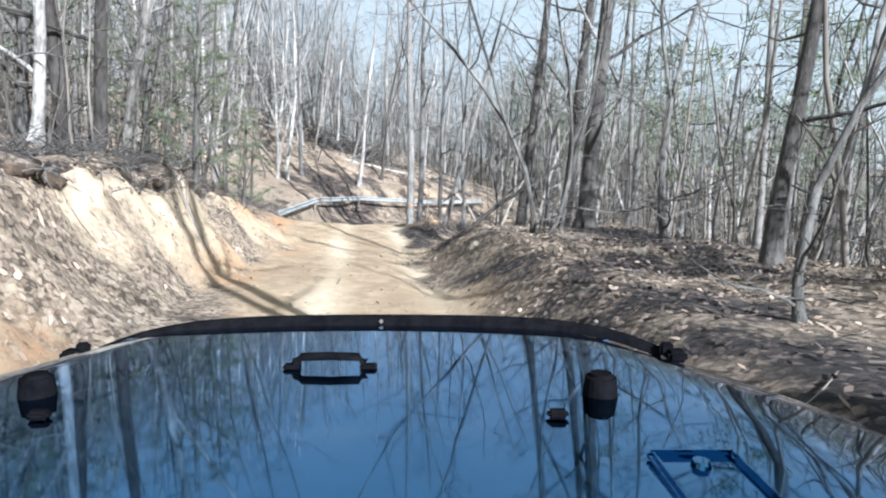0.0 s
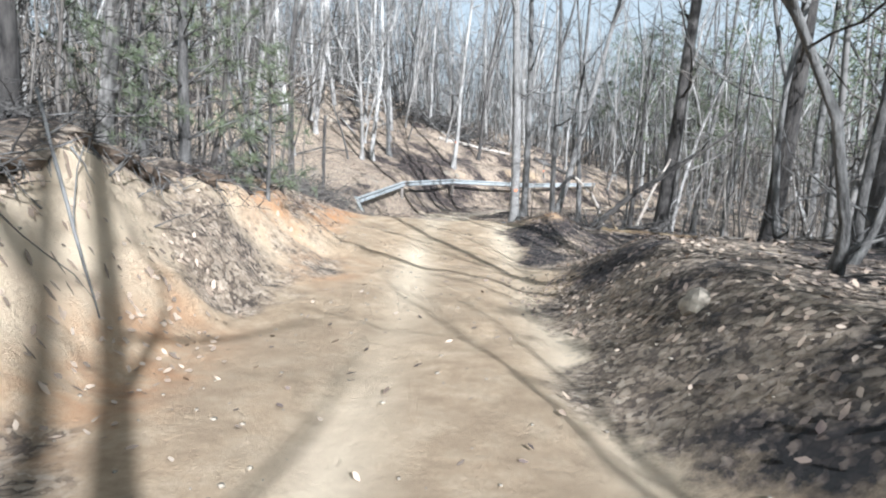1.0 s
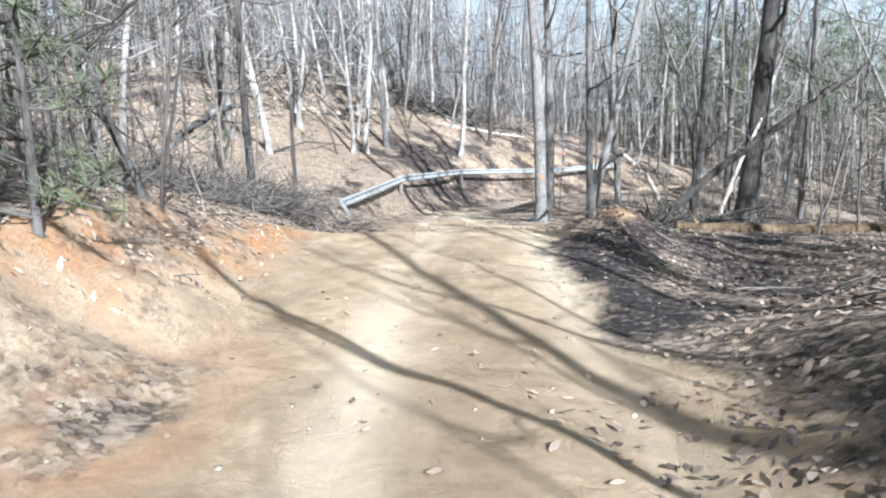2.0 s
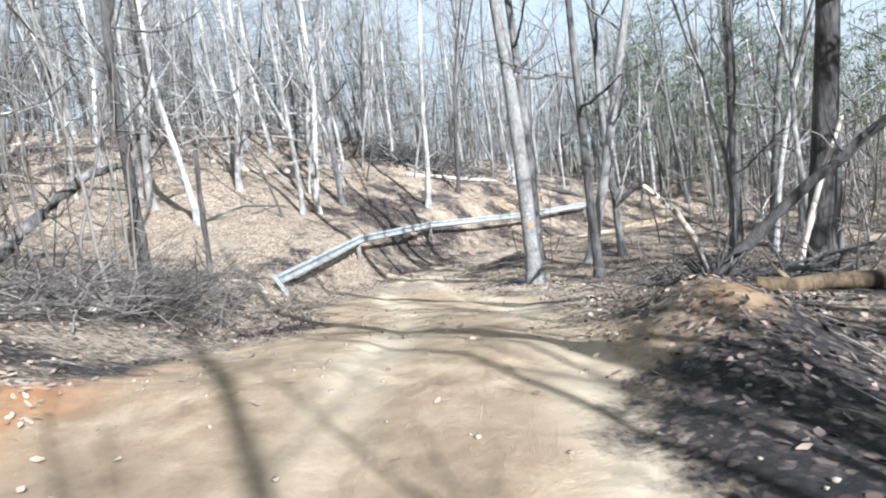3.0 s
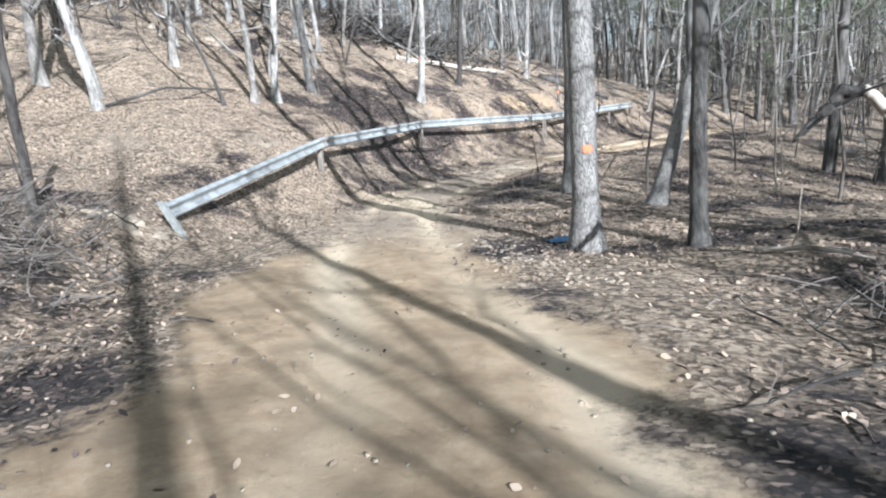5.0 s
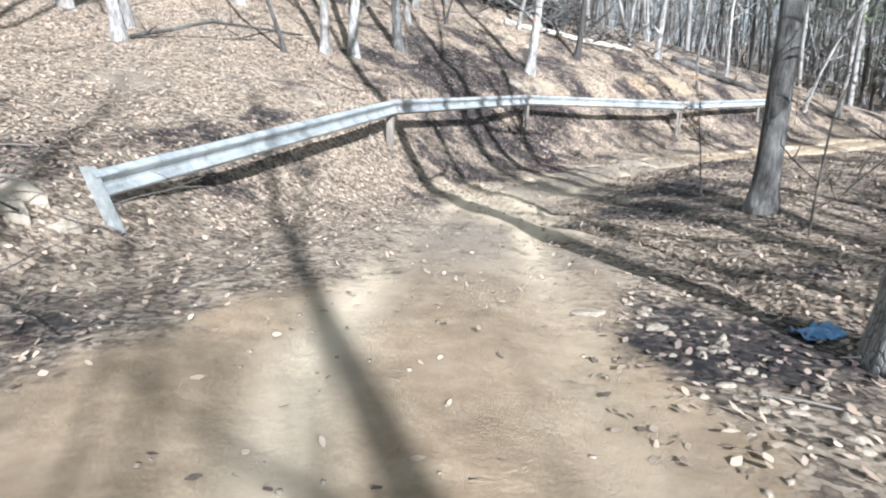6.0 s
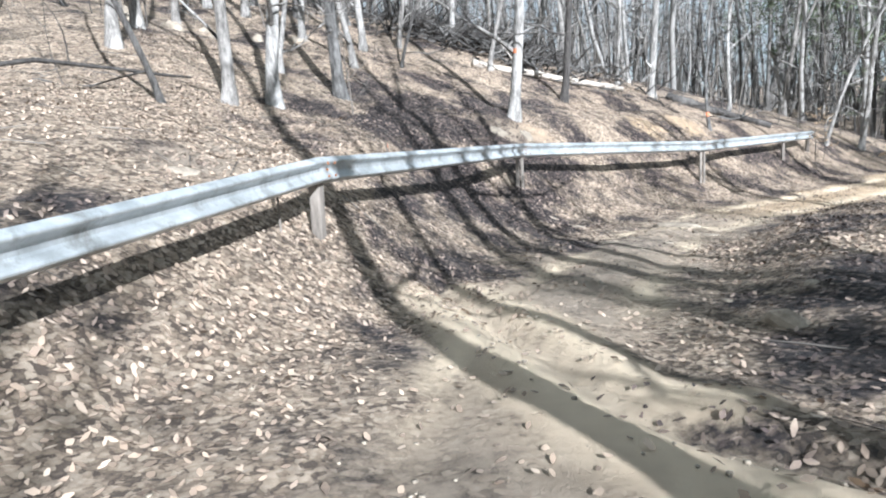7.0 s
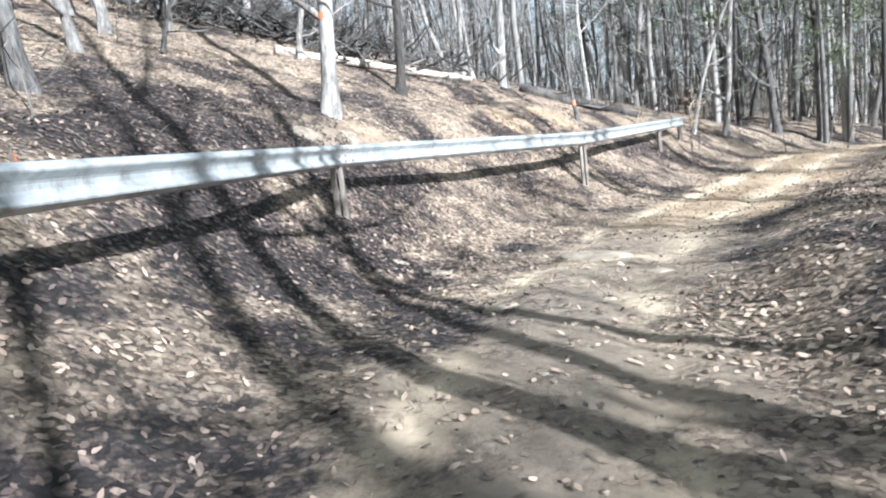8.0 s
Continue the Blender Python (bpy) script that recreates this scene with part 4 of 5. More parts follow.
def off_roader():
    t, eye, target, roll = PATH[0]
    place = look(eye, target, roll) @ pose(0, 0, 0, -83, 0, 0)
    car = empty("off_road_vehicle", place, "glossy blue open off-road vehicle standing on the dirt track", "vehicle")
    cx = -0.2                                           # the middle of the vehicle
    v, f = [], []
    ds = [0.3, 0.5, 0.8, 1.0, 1.2, 1.35, 1.5, 1.62, 1.70, 1.75, 1.78]
    us = np.linspace(-1, 1, 33)
    for d in ds:
        for u in us:
            v.append((cx + u * hood_half(d), d, float(hood_z(u, d))))
    for i in range(len(ds) - 1):
        for k in range(32):
            a = i * 33 + k
            f.append((a, a + 1, a + 34, a + 33))
    hood = part("hood", (v, f), BLUE, car, "glossy blue hood with a clear reflection")
    # the dark stone guard along the front edge
    v, f = [], []
    for i in range(41):
        u = -1 + 2 * i / 40
        x, d = cx + 0.035 + 0.735 * u, 1.74 - 0.10 * u ** 4
        top = -0.398 - 0.018 * u * u - 0.045 * u ** 6
        for dx, z in ((0, top - 0.03), (0.006, top), (0.016, top), (0.012, top - 0.03)):
            v.append((x, d + dx, z))
    for i in range(40):
        for a, b in ((0, 1), (1, 2), (2, 3)):
            f.append((i * 4 + a, i * 4 + b, i * 4 + 4 + b, i * 4 + 4 + a))
    part("stone_guard", (v, f), BLACK, hood, "black plastic guard strip")
    for x in (cx - 0.66, cx + 0.03, cx + 0.62):
        bm = bmesh.new()
        box(bm, x, 1.735, -0.413, 0.011, 0.012, 0.01, 0.003)
        part("guard_screw", bm, POST, hood, "dull rusty screw head")
    # grab handle
    hx, hd = cx - 0.03, 1.28
    hz = float(hood_z(0, hd))
    v, f = [], []
    line = [Vector((hx - 0.07, hd, hz)), Vector((hx - 0.069, hd, hz + 0.016)), Vector((hx - 0.058, hd, hz + 0.024)), Vector((hx, hd, hz + 0.026)), Vector((hx + 0.058, hd, hz + 0.024)),
            Vector((hx + 0.069, hd, hz + 0.016)), Vector((hx + 0.07, hd, hz))]
    tube(line, [0.011, 0.010, 0.009, 0.009, 0.009, 0.010, 0.011], 8, v, f)
    handle = part("grab_handle", (v, f), BLACK, hood, "black grab handle")
    for sx in (-1, 1):
        bm = bmesh.new()
        box(bm, hx + sx * 0.078, hd, hz + 0.004, 0.034, 0.026, 0.01, 0.003)
        part("handle_foot", bm, BLACK, hood)
    # rubber bump stops
    for x in (cx - 0.535, cx + 0.485):
        z0 = float(hood_z((x - cx) / 1.0, 1.13))
        bm = bmesh.new()
        r = bmesh.ops.create_cone(bm, cap_ends=True, segments=20, radius1=0.032, radius2=0.027, depth=0.042, matrix=Matrix.Translation((x, 1.13, z0 + 0.02)))
        bmesh.ops.bevel(bm, geom=[e for e in bm.edges if all(q.co.z > z0 + 0.02 for q in e.verts)], offset=0.007, segments=3, affect='EDGES')
        part("bump_stop", bm, BLACK, hood, "black rubber bump stop")
    for x in (cx - 0.45, cx + 0.385):
        z0 = float(hood_z((x - cx) / 1.03, 1.0))
        bm = bmesh.new()
        box(bm, x, 1.0, z0 + 0.007, 0.034, 0.022, 0.014, 0.005)
        part("washer_nozzle", bm, BLACK, hood)
    # recessed vent near the rear of the hood
    vx, vd = cx + 0.54, 0.78
    vz = float(hood_z(0.6, vd))
    bm = bmesh.new()
    for x, d, w, l in ((vx - 0.055, vd - 0.04, 0.012, 0.2), (vx + 0.055, vd - 0.04, 0.012, 0.2), (vx, vd + 0.062, 0.122, 0.012), (vx, vd - 0.142, 0.122, 0.012)):
        box(bm, x, d, vz + 0.008, w, l, 0.016, 0.005)
    part("vent_frame", bm, BLUE, hood)
    bm = bmesh.new()
    box(bm, vx, vd - 0.04, vz + 0.003, 0.1, 0.196, 0.008, 0.002)
    part("vent_panel", bm, BLUE, hood, "blue vent panel")
    bm = bmesh.new()
    bmesh.ops.create_cone(bm, cap_ends=True, segments=14, radius1=0.014, radius2=0.011, depth=0.01, matrix=Matrix.Translation((vx + 0.0, vd + 0.03, vz + 0.011)))
    part("vent_bolt", bm, BLUE, hood)
    # rubber catches that hold the hood's front corners down
    for x, lean in ((cx - 0.755, 0.02), (cx + 0.8, -0.02)):
        bm = bmesh.new()
        box(bm, x, 1.62, -0.475, 0.05, 0.05, 0.03, 0.008)
        box(bm, x + lean, 1.635, -0.462, 0.035, 0.02, 0.035, 0.006)
        part("hood_catch", bm, BLACK, car, "black rubber hood catch")
    # body below the hood
    ground_z = -1.40
    bm = bmesh.new()
    box(bm, cx, 0.95, -0.62, 1.34, 1.5, 0.36, 0.04)
    part("front_body", bm, BLUE, car)
    for sx in (-1, 1):
        bm = bmesh.new()
        box(bm, cx + sx * 0.86, 1.0, -0.60, 0.22, 1.2, 0.05, 0.02)
        part("fender", bm, BLACK, car, "black plastic fender flare")
        for d in (1.12, -1.25):
            bm = bmesh.new()
            turn = Matrix.Translation((cx + sx * 0.78, d, ground_z + 0.40)) @ Matrix.Rotation(radians(90), 4, 'Y')
            bmesh.ops.create_cone(bm, cap_ends=True, segments=36, radius1=0.40, radius2=0.40, depth=0.26, matrix=turn)
            bmesh.ops.bevel(bm, geom=[e for e in bm.edges if abs(e.verts[0].co.x - e.verts[1].co.x) < 0.01], offset=0.04, segments=2, affect='EDGES')
            wheel = part("wheel", bm, RUBBER, car, "dusty black off-road tyre")
            bm = bmesh.new()
            bmesh.ops.create_cone(bm, cap_ends=True, segments=28, radius1=0.23, radius2=0.2, depth=0.275, matrix=turn)
            part("rim", bm, RIM, wheel)
        bm = bmesh.new()
        bmesh.ops.create_cone(bm, cap_ends=True, segments=24, radius1=0.09, radius2=0.085, depth=0.05, matrix=Matrix.Translation((cx + sx * 0.5, 1.72, -0.60)) @ Matrix.Rotation(radians(90), 4, 'X'))
        part("headlight", bm, CLEAR, car, "round clear headlight")
    bm = bmesh.new()
    for k in range(7):
        box(bm, cx + (k - 3) * 0.095, 1.705, -0.62, 0.045, 0.02, 0.22, 0.008)
    part("grille", bm, BLACK, car, "black grille slots")
    bm = bmesh.new()
    box(bm, cx, 1.92, -0.88, 1.5, 0.16, 0.17, 0.03)
    part("bumper", bm, BLACK, car)
    bm = bmesh.new()
    for x, y, z, sx, sy, sz in ((cx - 0.74, -0.7, -0.72, 0.06, 2.0, 0.6), (cx + 0.74, -0.7, -0.72, 0.06, 2.0, 0.6), (cx, -1.7, -0.72, 1.54, 0.06, 0.6), (cx, -0.7, -1.0, 1.5, 2.0, 0.06), (cx, 0.27, -0.55, 1.6, 0.08, 0.3)):
        box(bm, x, y, z, sx, sy, sz, 0.015)
    part("tub", bm, BLUE, car, "blue open body tub")
    for d in (1.12, -1.25):
        bm = bmesh.new()
        box(bm, cx, d, ground_z + 0.40, 1.4, 0.09, 0.09, 0.02)
        part("axle", bm, BLACK, car)
    bm = bmesh.new()
    for x in (-0.35, 0.35):
        box(bm, cx + x, 0.0, -0.88, 0.09, 3.6, 0.12, 0.01)
    part("chassis", bm, BLACK, car)


off_roader()


# ---- loose things beside the track ----
def stone_mesh(seed, flat=0.6):
    g = random.Random(seed)
    bm = bmesh.new()
    bmesh.ops.create_icosphere(bm, subdivisions=3, radius=0.5)
    off = Vector((g.uniform(0, 50), g.uniform(0, 50), 0))
    for v in bm.verts:
        v.co *= 1 + 0.32 * noise.noise(v.co * 1.7 + off) + 0.1 * noise.noise(v.co * 5 + off)
        v.co.z *= flat
    for _ in range(10):
        n = Vector((g.uniform(-1, 1), g.uniform(-1, 1), g.uniform(-0.1, 1))).normalized()
        cut = g.uniform(0.26, 0.38)
        for v in bm.verts:
            over = v.co.dot(n) - cut
            if over > 0:
                v.co -= n * over * 0.95
    me = bpy.data.meshes.new("stone")
    bm.to_mesh(me)
    bm.free()
    me.materials.append(STONE)
    return me


STONES = [stone_mesh(i, f) for i, f in enumerate((0.42, 0.4, 0.6, 0.5))]


def stone(k, x, y, size, turn, label, group="", wide=0.75, tall=1.0):
    ob = new("stone", STONES[k % 4])
    gx_, gy_ = (ground_at(x + 0.3, y) - ground_at(x - 0.3, y)) / 0.6, (ground_at(x, y + 0.3) - ground_at(x, y - 0.3)) / 0.6
    tilt = Vector((0, 0, 1)).rotation_difference(Vector((-gx_, -gy_, 1))).to_matrix().to_4x4()      # it lies with the slope
    ob.matrix_world = Matrix.Translation((x, y, ground_at(x, y) - size * 0.06 * tall)) @ tilt @ pose(0, 0, 0, 0, 0, turn) @ Matrix.Diagonal((size, size * wide, size * tall, 1))
    return tagged(ob, label, "stone", group)


for k, x, y, size in ((0, 0.14, 14.0, 0.5), (1, 2.05, 10.7, 0.4), (2, -3.72, 42.3, 0.55), (3, -3.2, 43.3, 0.2), (1, -3.95, 43.4, 0.18), 
                      (2, -5.2, 44.6, 0.16), (1, -4.4, 47.6, 0.18), (2, 0.4, 28.2, 0.25), (1, -4.9, 46.4, 0.14)):
    stone(k, x, y, size, (x * 77 + y * 31) % 360, "pale tan stone half sunk in leaves")
for k, x, y, size, turn, wide in ((1, -5.5, 50.7, 0.5, 10, 0.6), (0, -4.9, 48.6, 0.45, -5, 0.5), (0, -3.35, 50.6, 1.25, -30, 0.4), (1, -3.0, 49.5, 0.6, -25, 0.5), (3, -3.9, 48.4, 0.2, 20, 0.8), (0, -6.0, 50.9, 0.3, 0, 0.6),
                                  (1, -3.95, 35.5, 0.35, 20, 0.7), (3, -3.5, 35.3, 0.28, 50, 0.7)):
    stone(k, x, y, size, turn, "flat pale stone bedded in the dirt track", "", wide, 0.45)
for k, x, y, size in ((3, -7.6, 54.0, 0.8), (0, -6.9, 54.8, 0.7), (1, -9.9, 43.2, 0.5)):
    stone(k, x, y, size, (x * 61 + y * 23) % 360, "tan rock showing through leaves above the rail", "rocks above the rail", 0.8, 0.36)
for k, x, y, size, turn in ((0, -9.3, 35.55, 0.85, 12), (1, -9.1, 35.2, 0.8, -14), (3, -8.75, 35.45, 0.4, 60), (1, -9.65, 35.25, 0.5, 40)):
    stone(k, x, y, size, turn, "long pale flat stone heaped at the foot of the rail", "", 0.5, 0.95)
for k, x, y, size in ((2, -17.6, 55.0, 0.9), (3, -16.6, 55.8, 0.8), (1, -18.6, 54.4, 0.9), (2, -15.6, 56.6, 0.7), (0, -14.6, 57.4, 0.8), (3, -17.2, 56.3, 0.7), (1, -13.6, 58.4, 0.6), (2, -19.4, 55.4, 0.8)):
    stone(k, x, y, size, (x * 53 + y * 17) % 360, "pale rock outcropping from the leafy hillside", "hillside rocks")
g = random.Random(21)
for i in range(110):
    f = g.random()
    x, y = -3.5 + 1.7 * f + g.gauss(0, 0.22), 35.6 - 3.4 * f + g.gauss(0, 0.3)
    stone(i, x, y, g.uniform(0.05, 0.15), g.uniform(0, 360), "small pale stone at the edge of the track", "stones along the edge")


LOG_BARK = bark_material("rotting_bark", (0.035, 0.024, 0.014), (0.2, 0.135, 0.07), (0.3, 0.23, 0.13))


def limb_thing(name, label, category, line, radii, mat, sides=9, stubs=0, seed=3):
    """A log or dead limb along a line in the world."""
    ob = empty(name, (0, 0, 0), label, category)
    g = random.Random(seed)
    pts, rad = [], []
    for i in range(len(line) - 1):
        a, b = Vector(line[i]), Vector(line[i + 1])
        for k in range(5):
            f = k / 5
            pts.append(a.lerp(b, f) + Vector((g.uniform(-1, 1), g.uniform(-1, 1), g.uniform(-1, 1))) * radii[i] * 0.25)
            rad.append((radii[i] + (radii[i + 1] - radii[i]) * f) * g.uniform(0.9, 1.1))
    pts.append(Vector(line[-1]))
    rad.append(radii[-1])
    v, f = [], []
    tube(pts, rad, sides, v, f)
    f.append(tuple(range(sides - 1, -1, -1)))
    part("stem", (v, f), mat, ob)
    for k in range(stubs):
        j = g.randint(1, len(pts) - 2)
        sp, sr = grow(g, pts[j], Vector((g.uniform(-1, 1), g.uniform(-1, 1), g.uniform(0.1, 1))), g.uniform(0.4, 1.3), rad[j] * 0.4, 0.006, 0.25, 0.1, 4)
        v, f = [], []
        tube(sp, sr, 5, v, f)
        part("side_branch", (v, f), mat, ob)
    return ob


def on(x, y, up=0.0):
    return (x, y, ground_at(x, y) + up)


limb_thing("fallen_log", "thick brown rotting log lying on the leaves", "log", [on(0.8, 28.4, 0.08), on(3.4, 28.9, 0.09), on(6.4, 29.8, 0.1)], [0.11, 0.14, 0.13], LOG_BARK, 11, 2, 5)
limb_thing("leaning_dead_trunk", "dark dead trunk leaning up from an upturned root", "dead tree", [on(0.35, 29.6, 0.0), (1.8, 29.5, 0.05), (3.0, 29.45, 0.95), (4.6, 29.3, 2.15)], [0.1, 0.085, 0.07, 0.04], BARK_DARK, 9, 7, 6)
limb_thing("leaning_dead_trunk", "pale dead pole leaning against a dark trunk", "dead tree", [on(1.9, 29.9, 0.0), (2.4, 30.2, 0.0), (3.0, 30.5, 1.2)], [0.05, 0.045, 0.03], DEADWOOD, 7, 2, 7)
limb_thing("arched_dead_tree", "bent dead tree arching over to a broken dark tip", "dead tree", [on(1.35, 32.6, -0.1), (1.05, 32.45, -0.62), (0.72, 32.35, -0.1), (0.22, 32.2, 0.4), (0.1, 32.18, 0.45)], [0.07, 0.062, 0.058, 0.052, 0.05], DEADWOOD, 9, 2, 8)
limb_thing("broken_tree_top", "dark broken top hanging from a bent dead tree", "dead tree", [(0.16, 32.2, 0.43), (-0.05, 32.16, 0.45), (-0.25, 32.13, 0.24), (-0.47, 32.1, 0.02)], [0.055, 0.06, 0.05, 0.012], BARK_DARK, 8, 3, 28)
limb_thing("broken_snag", "thin dark broken-off trunk standing upright", "dead tree", [on(-9.8, 34.2, -0.2), (-9.78, 34.2, 1.1), (-9.74, 34.2, 2.5)], [0.075, 0.065, 0.06], BARK_DARK, 8, 2, 9)
limb_thing("leaning_limb", "grey mossy dead limb leaning on a dark trunk", "dead tree", [on(-13.6, 31.5, -0.1), (-12.3, 32.1, 1.35), (-11.4, 32.5, 2.05), (-10.65, 32.72, 2.2)], [0.14, 0.12, 0.1, 0.07], BARK, 9, 3, 10)
limb_thing("fallen_log", "long pale fallen trunk lying along the ridge", "log", [on(-9.2, 60.6, 0.12), on(-6.5, 62.5, 0.16), on(-3.7, 64.4, 0.14)], [0.15, 0.13, 0.1], DEADWOOD, 9, 3, 11)
limb_thing("fallen_log", "dark fallen log on the slope above the rail", "log", [on(-1.6, 67.4, 0.12), on(0.6, 66.8, 0.18), on(2.4, 66.2, 0.12)], [0.2, 0.18, 0.13], BARK_DARK, 9, 4, 12)
limb_thing("fallen_log", "grey fallen log among the leaves", "log", [on(0.2, 31.6, 0.08), on(1.4, 30.8, 0.1), on(2.8, 30.6, 0.08)], [0.09, 0.08, 0.05], BARK_DARK, 8, 5, 13)
limb_thing("fallen_branch", "pale broken branch lying on leaves", "branch", [on(-0.1, 33.9, 0.05), on(0.4, 33.5, 0.12), on(0.9, 33.2, 0.05)], [0.035, 0.03, 0.015], DEADWOOD, 7, 3, 14)
limb_thing("fallen_branch", "curved bare branch lying on the hillside", "branch", [on(-14.5, 43.4, 0.05), on(-13.6, 45.2, 0.5), on(-12.4, 47.5, 0.4)], [0.05, 0.04, 0.02], BARK_DARK, 7, 3, 15)
limb_thing("fallen_branch", "dry branch hanging over the lip of the bank", "branch", [on(-5.2, 13.6, 0.4), on(-4.6, 13.2, 0.2), on(-4.2, 12.9, 0.05)], [0.016, 0.013, 0.006], BARK, 6, 3, 17)
limb_thing("fallen_branch", "weathered broken branch at the edge of the brush", "branch", [on(-9.9, 27.6, 0.06), on(-9.5, 28.4, 0.12), on(-8.9, 28.8, 0.05)], [0.06, 0.055, 0.04], DEADWOOD, 8, 2, 18)


for i, (x0, y0, x1, y1, h, r) in enumerate(((0.3, 30.0, 2.6, 29.4, 0.35, 0.06), (0.9, 29.1, 3.2, 30.2, 0.2, 0.075), (1.3, 30.6, 2.9, 29.2, 0.6, 0.05), (-0.1, 29.9, 1.2, 29.2, 0.12, 0.045),
                                                (1.8, 28.9, 3.8, 29.6, 0.25, 0.06), (0.5, 30.7, 2.2, 30.9, 0.15, 0.05))):
    limb_thing("fallen_branch", "dark broken limb in a heap of deadfall", "branch", [on(x0, y0, 0.03), on((x0 + x1) / 2, (y0 + y1) / 2, h * 0.6), on(x1, y1, h)], [r, r * 0.85, r * 0.5], BARK_DARK, 7, 4, 200 + i)


def brush(name, label, x, y, w, l, h, count, seed, mat, long=1.0, thick=1.0):
    """A tangle of thin dead branches: one thing."""
    g = random.Random(seed)
    v, f = [], []
    for i in range(count):
        px, py = x + g.gauss(0, w / 2), y + g.gauss(0, l / 2)
        a = g.uniform(0, 6.283)
        base = Vector((px, py, ground_at(px, py) + g.uniform(0, h * 0.5)))
        pts, rad = grow(g, base, Vector((math.cos(a), math.sin(a), g.uniform(-0.05, 0.8))), long * g.uniform(0.6, 1.9), thick * g.uniform(0.006, 0.022) * (0.4 + 0.6 * long), 0.003, 0.22, -0.1, 5)
        tube(pts, rad, 4, v, f, False)
        for k in range(3):
            b = g.uniform(0, 6.283)
            tp, tr = grow(g, pts[g.randint(1, 4)], Vector((math.cos(b), math.sin(b), g.uniform(-0.2, 0.7))), long * g.uniform(0.2, 0.7), 0.006, 0.003, 0.2, 0, 3)
            tube(tp, tr, 3, v, f, False)
    me = bpy.data.meshes.new(name)
    me.from_pydata(v, [], f)
    me.materials.append(mat)
    return tagged(new(name, me), label, "brush", kind="stuff")


BRUSH = stem_material("dead_brush", (0.03, 0.026, 0.023), (0.2, 0.178, 0.155))
brush("brush_pile", "tangled grey brush of dead branches beside the track", -9.3, 28.4, 2.2, 3.8, 0.7, 560, 31, BRUSH, 0.75)
brush("brush_pile", "tangled dead branches on leaves above the track", -9.9, 33.0, 1.8, 2.4, 0.4, 220, 32, BRUSH, 0.75)
brush("brush_pile", "dark heap of dead branches on the ridge", -10.2, 64.6, 6.0, 2.4, 1.3, 560, 33, BARK_DARK, 1.15, 2.6)
brush("brush_pile", "grey broken limbs lying over a dark heap on the ridge", -9.2, 63.4, 5.0, 1.6, 1.2, 150, 36, BARK, 1.3, 2.6)
brush("brush_pile", "dead sticks heaped beside an upturned root", 0.9, 30.3, 1.6, 0.9, 0.25, 160, 34, BRUSH, 0.6)
brush("brush_pile", "twigs and dead stalks along the lip of the bank", -5.6, 12.0, 0.7, 5.0, 0.2, 420, 35, BARK_DARK, 0.42)


def bank_lip():
    """The root mat that overhangs the cut bank: leafy turf above, a crumbling edge, roots hanging from it."""
    g = random.Random(77)
    idx = np.arange(len(TRACK))
    top_v, top_f, edge_v, edge_f, root_v, root_f = [], [], [], [], [], []
    rows = 260
    for i in range(rows):
        st = 1.5 + 2.75 * i / (rows - 1)
        x0, y0, wl, bw = (float(np.interp(st, idx, TRACK[:, k])) for k in (0, 1, 3, 5))
        k = int(st)
        way = Vector((TRACK[k + 1, 0] - TRACK[k, 0], TRACK[k + 1, 1] - TRACK[k, 1], 0)).normalized()
        left = Vector((-way.y, way.x, 0))
        wave = noise.noise(Vector((i * 0.09, 3.1, 0))) + 0.7 * noise.noise(Vector((i * 0.33, 8.4, 0))) + 0.35 * noise.noise(Vector((i * 0.9, 1.4, 0)))
        thick = max(0.04, 0.1 + 0.1 * noise.noise(Vector((i * 0.21, 0.7, 5))) + 0.08 * noise.noise(Vector((i * 0.8, 2.7, 5))))

        def at(u, up):
            q = Vector((x0, y0, 0)) + left * (wl + bw * u)
            return Vector((q.x, q.y, ground_at(q.x, q.y) + up))
        edge, crown = at(0.84 + 0.2 * wave, 0), at(1.12, 0.03 + g.uniform(0, 0.03))
        front = Vector((edge.x, edge.y, max(crown.z - 0.1 + 0.08 * wave, edge.z + 0.02)))
        for q in (at(1.55, -0.04), at(1.32, 0.02 + g.uniform(0, 0.03)), crown, front.lerp(crown, 0.45) + Vector((0, 0, 0.02 + g.uniform(0, 0.04))), front):
            top_v.append(tuple(q))
        mid = front - Vector((0, 0, thick * 0.5)) + left * g.uniform(-0.02, 0.05)
        low = front - Vector((0, 0, thick)) + left * g.uniform(0.0, 0.1)
        for q in (front, mid, low, at(1.1, -0.22)):
            edge_v.append(tuple(q))
        if i:
            for c in range(4):
                b = (i - 1) * 5 + c
                top_f.append((b, b + 1, b + 6, b + 5))
            for c in range(3):
                b = (i - 1) * 4 + c
                edge_f.append((b, b + 1, b + 5, b + 4))
        pts, rad = grow(g, mid + Vector((g.uniform(-0.05, 0.05), g.uniform(-0.05, 0.05), 0.02)), left * -g.uniform(0.0, 0.6) + Vector((g.uniform(-0.3, 0.3), g.uniform(-0.4, 0.4), -g.uniform(-0.2, 1.0))),
                        g.uniform(0.1, 0.5), g.uniform(0.004, 0.011), 0.002, 0.25, -0.2, 4)
        tube(pts, rad, 4, root_v, root_f, False)
    ob = empty("bank_lip", (0, 0, 0), "dark overhanging mat of soil and roots along the cut bank", "bank", kind="structure")
    part("turf", (top_v, top_f), GROUND, ob, "leaf-covered turf")
    part("soil_edge", (edge_v, edge_f), SOD, ob, "dark crumbling soil held by roots")
    part("hanging_roots", (root_v, root_f), BARK, ob, "thin bare roots hanging out")


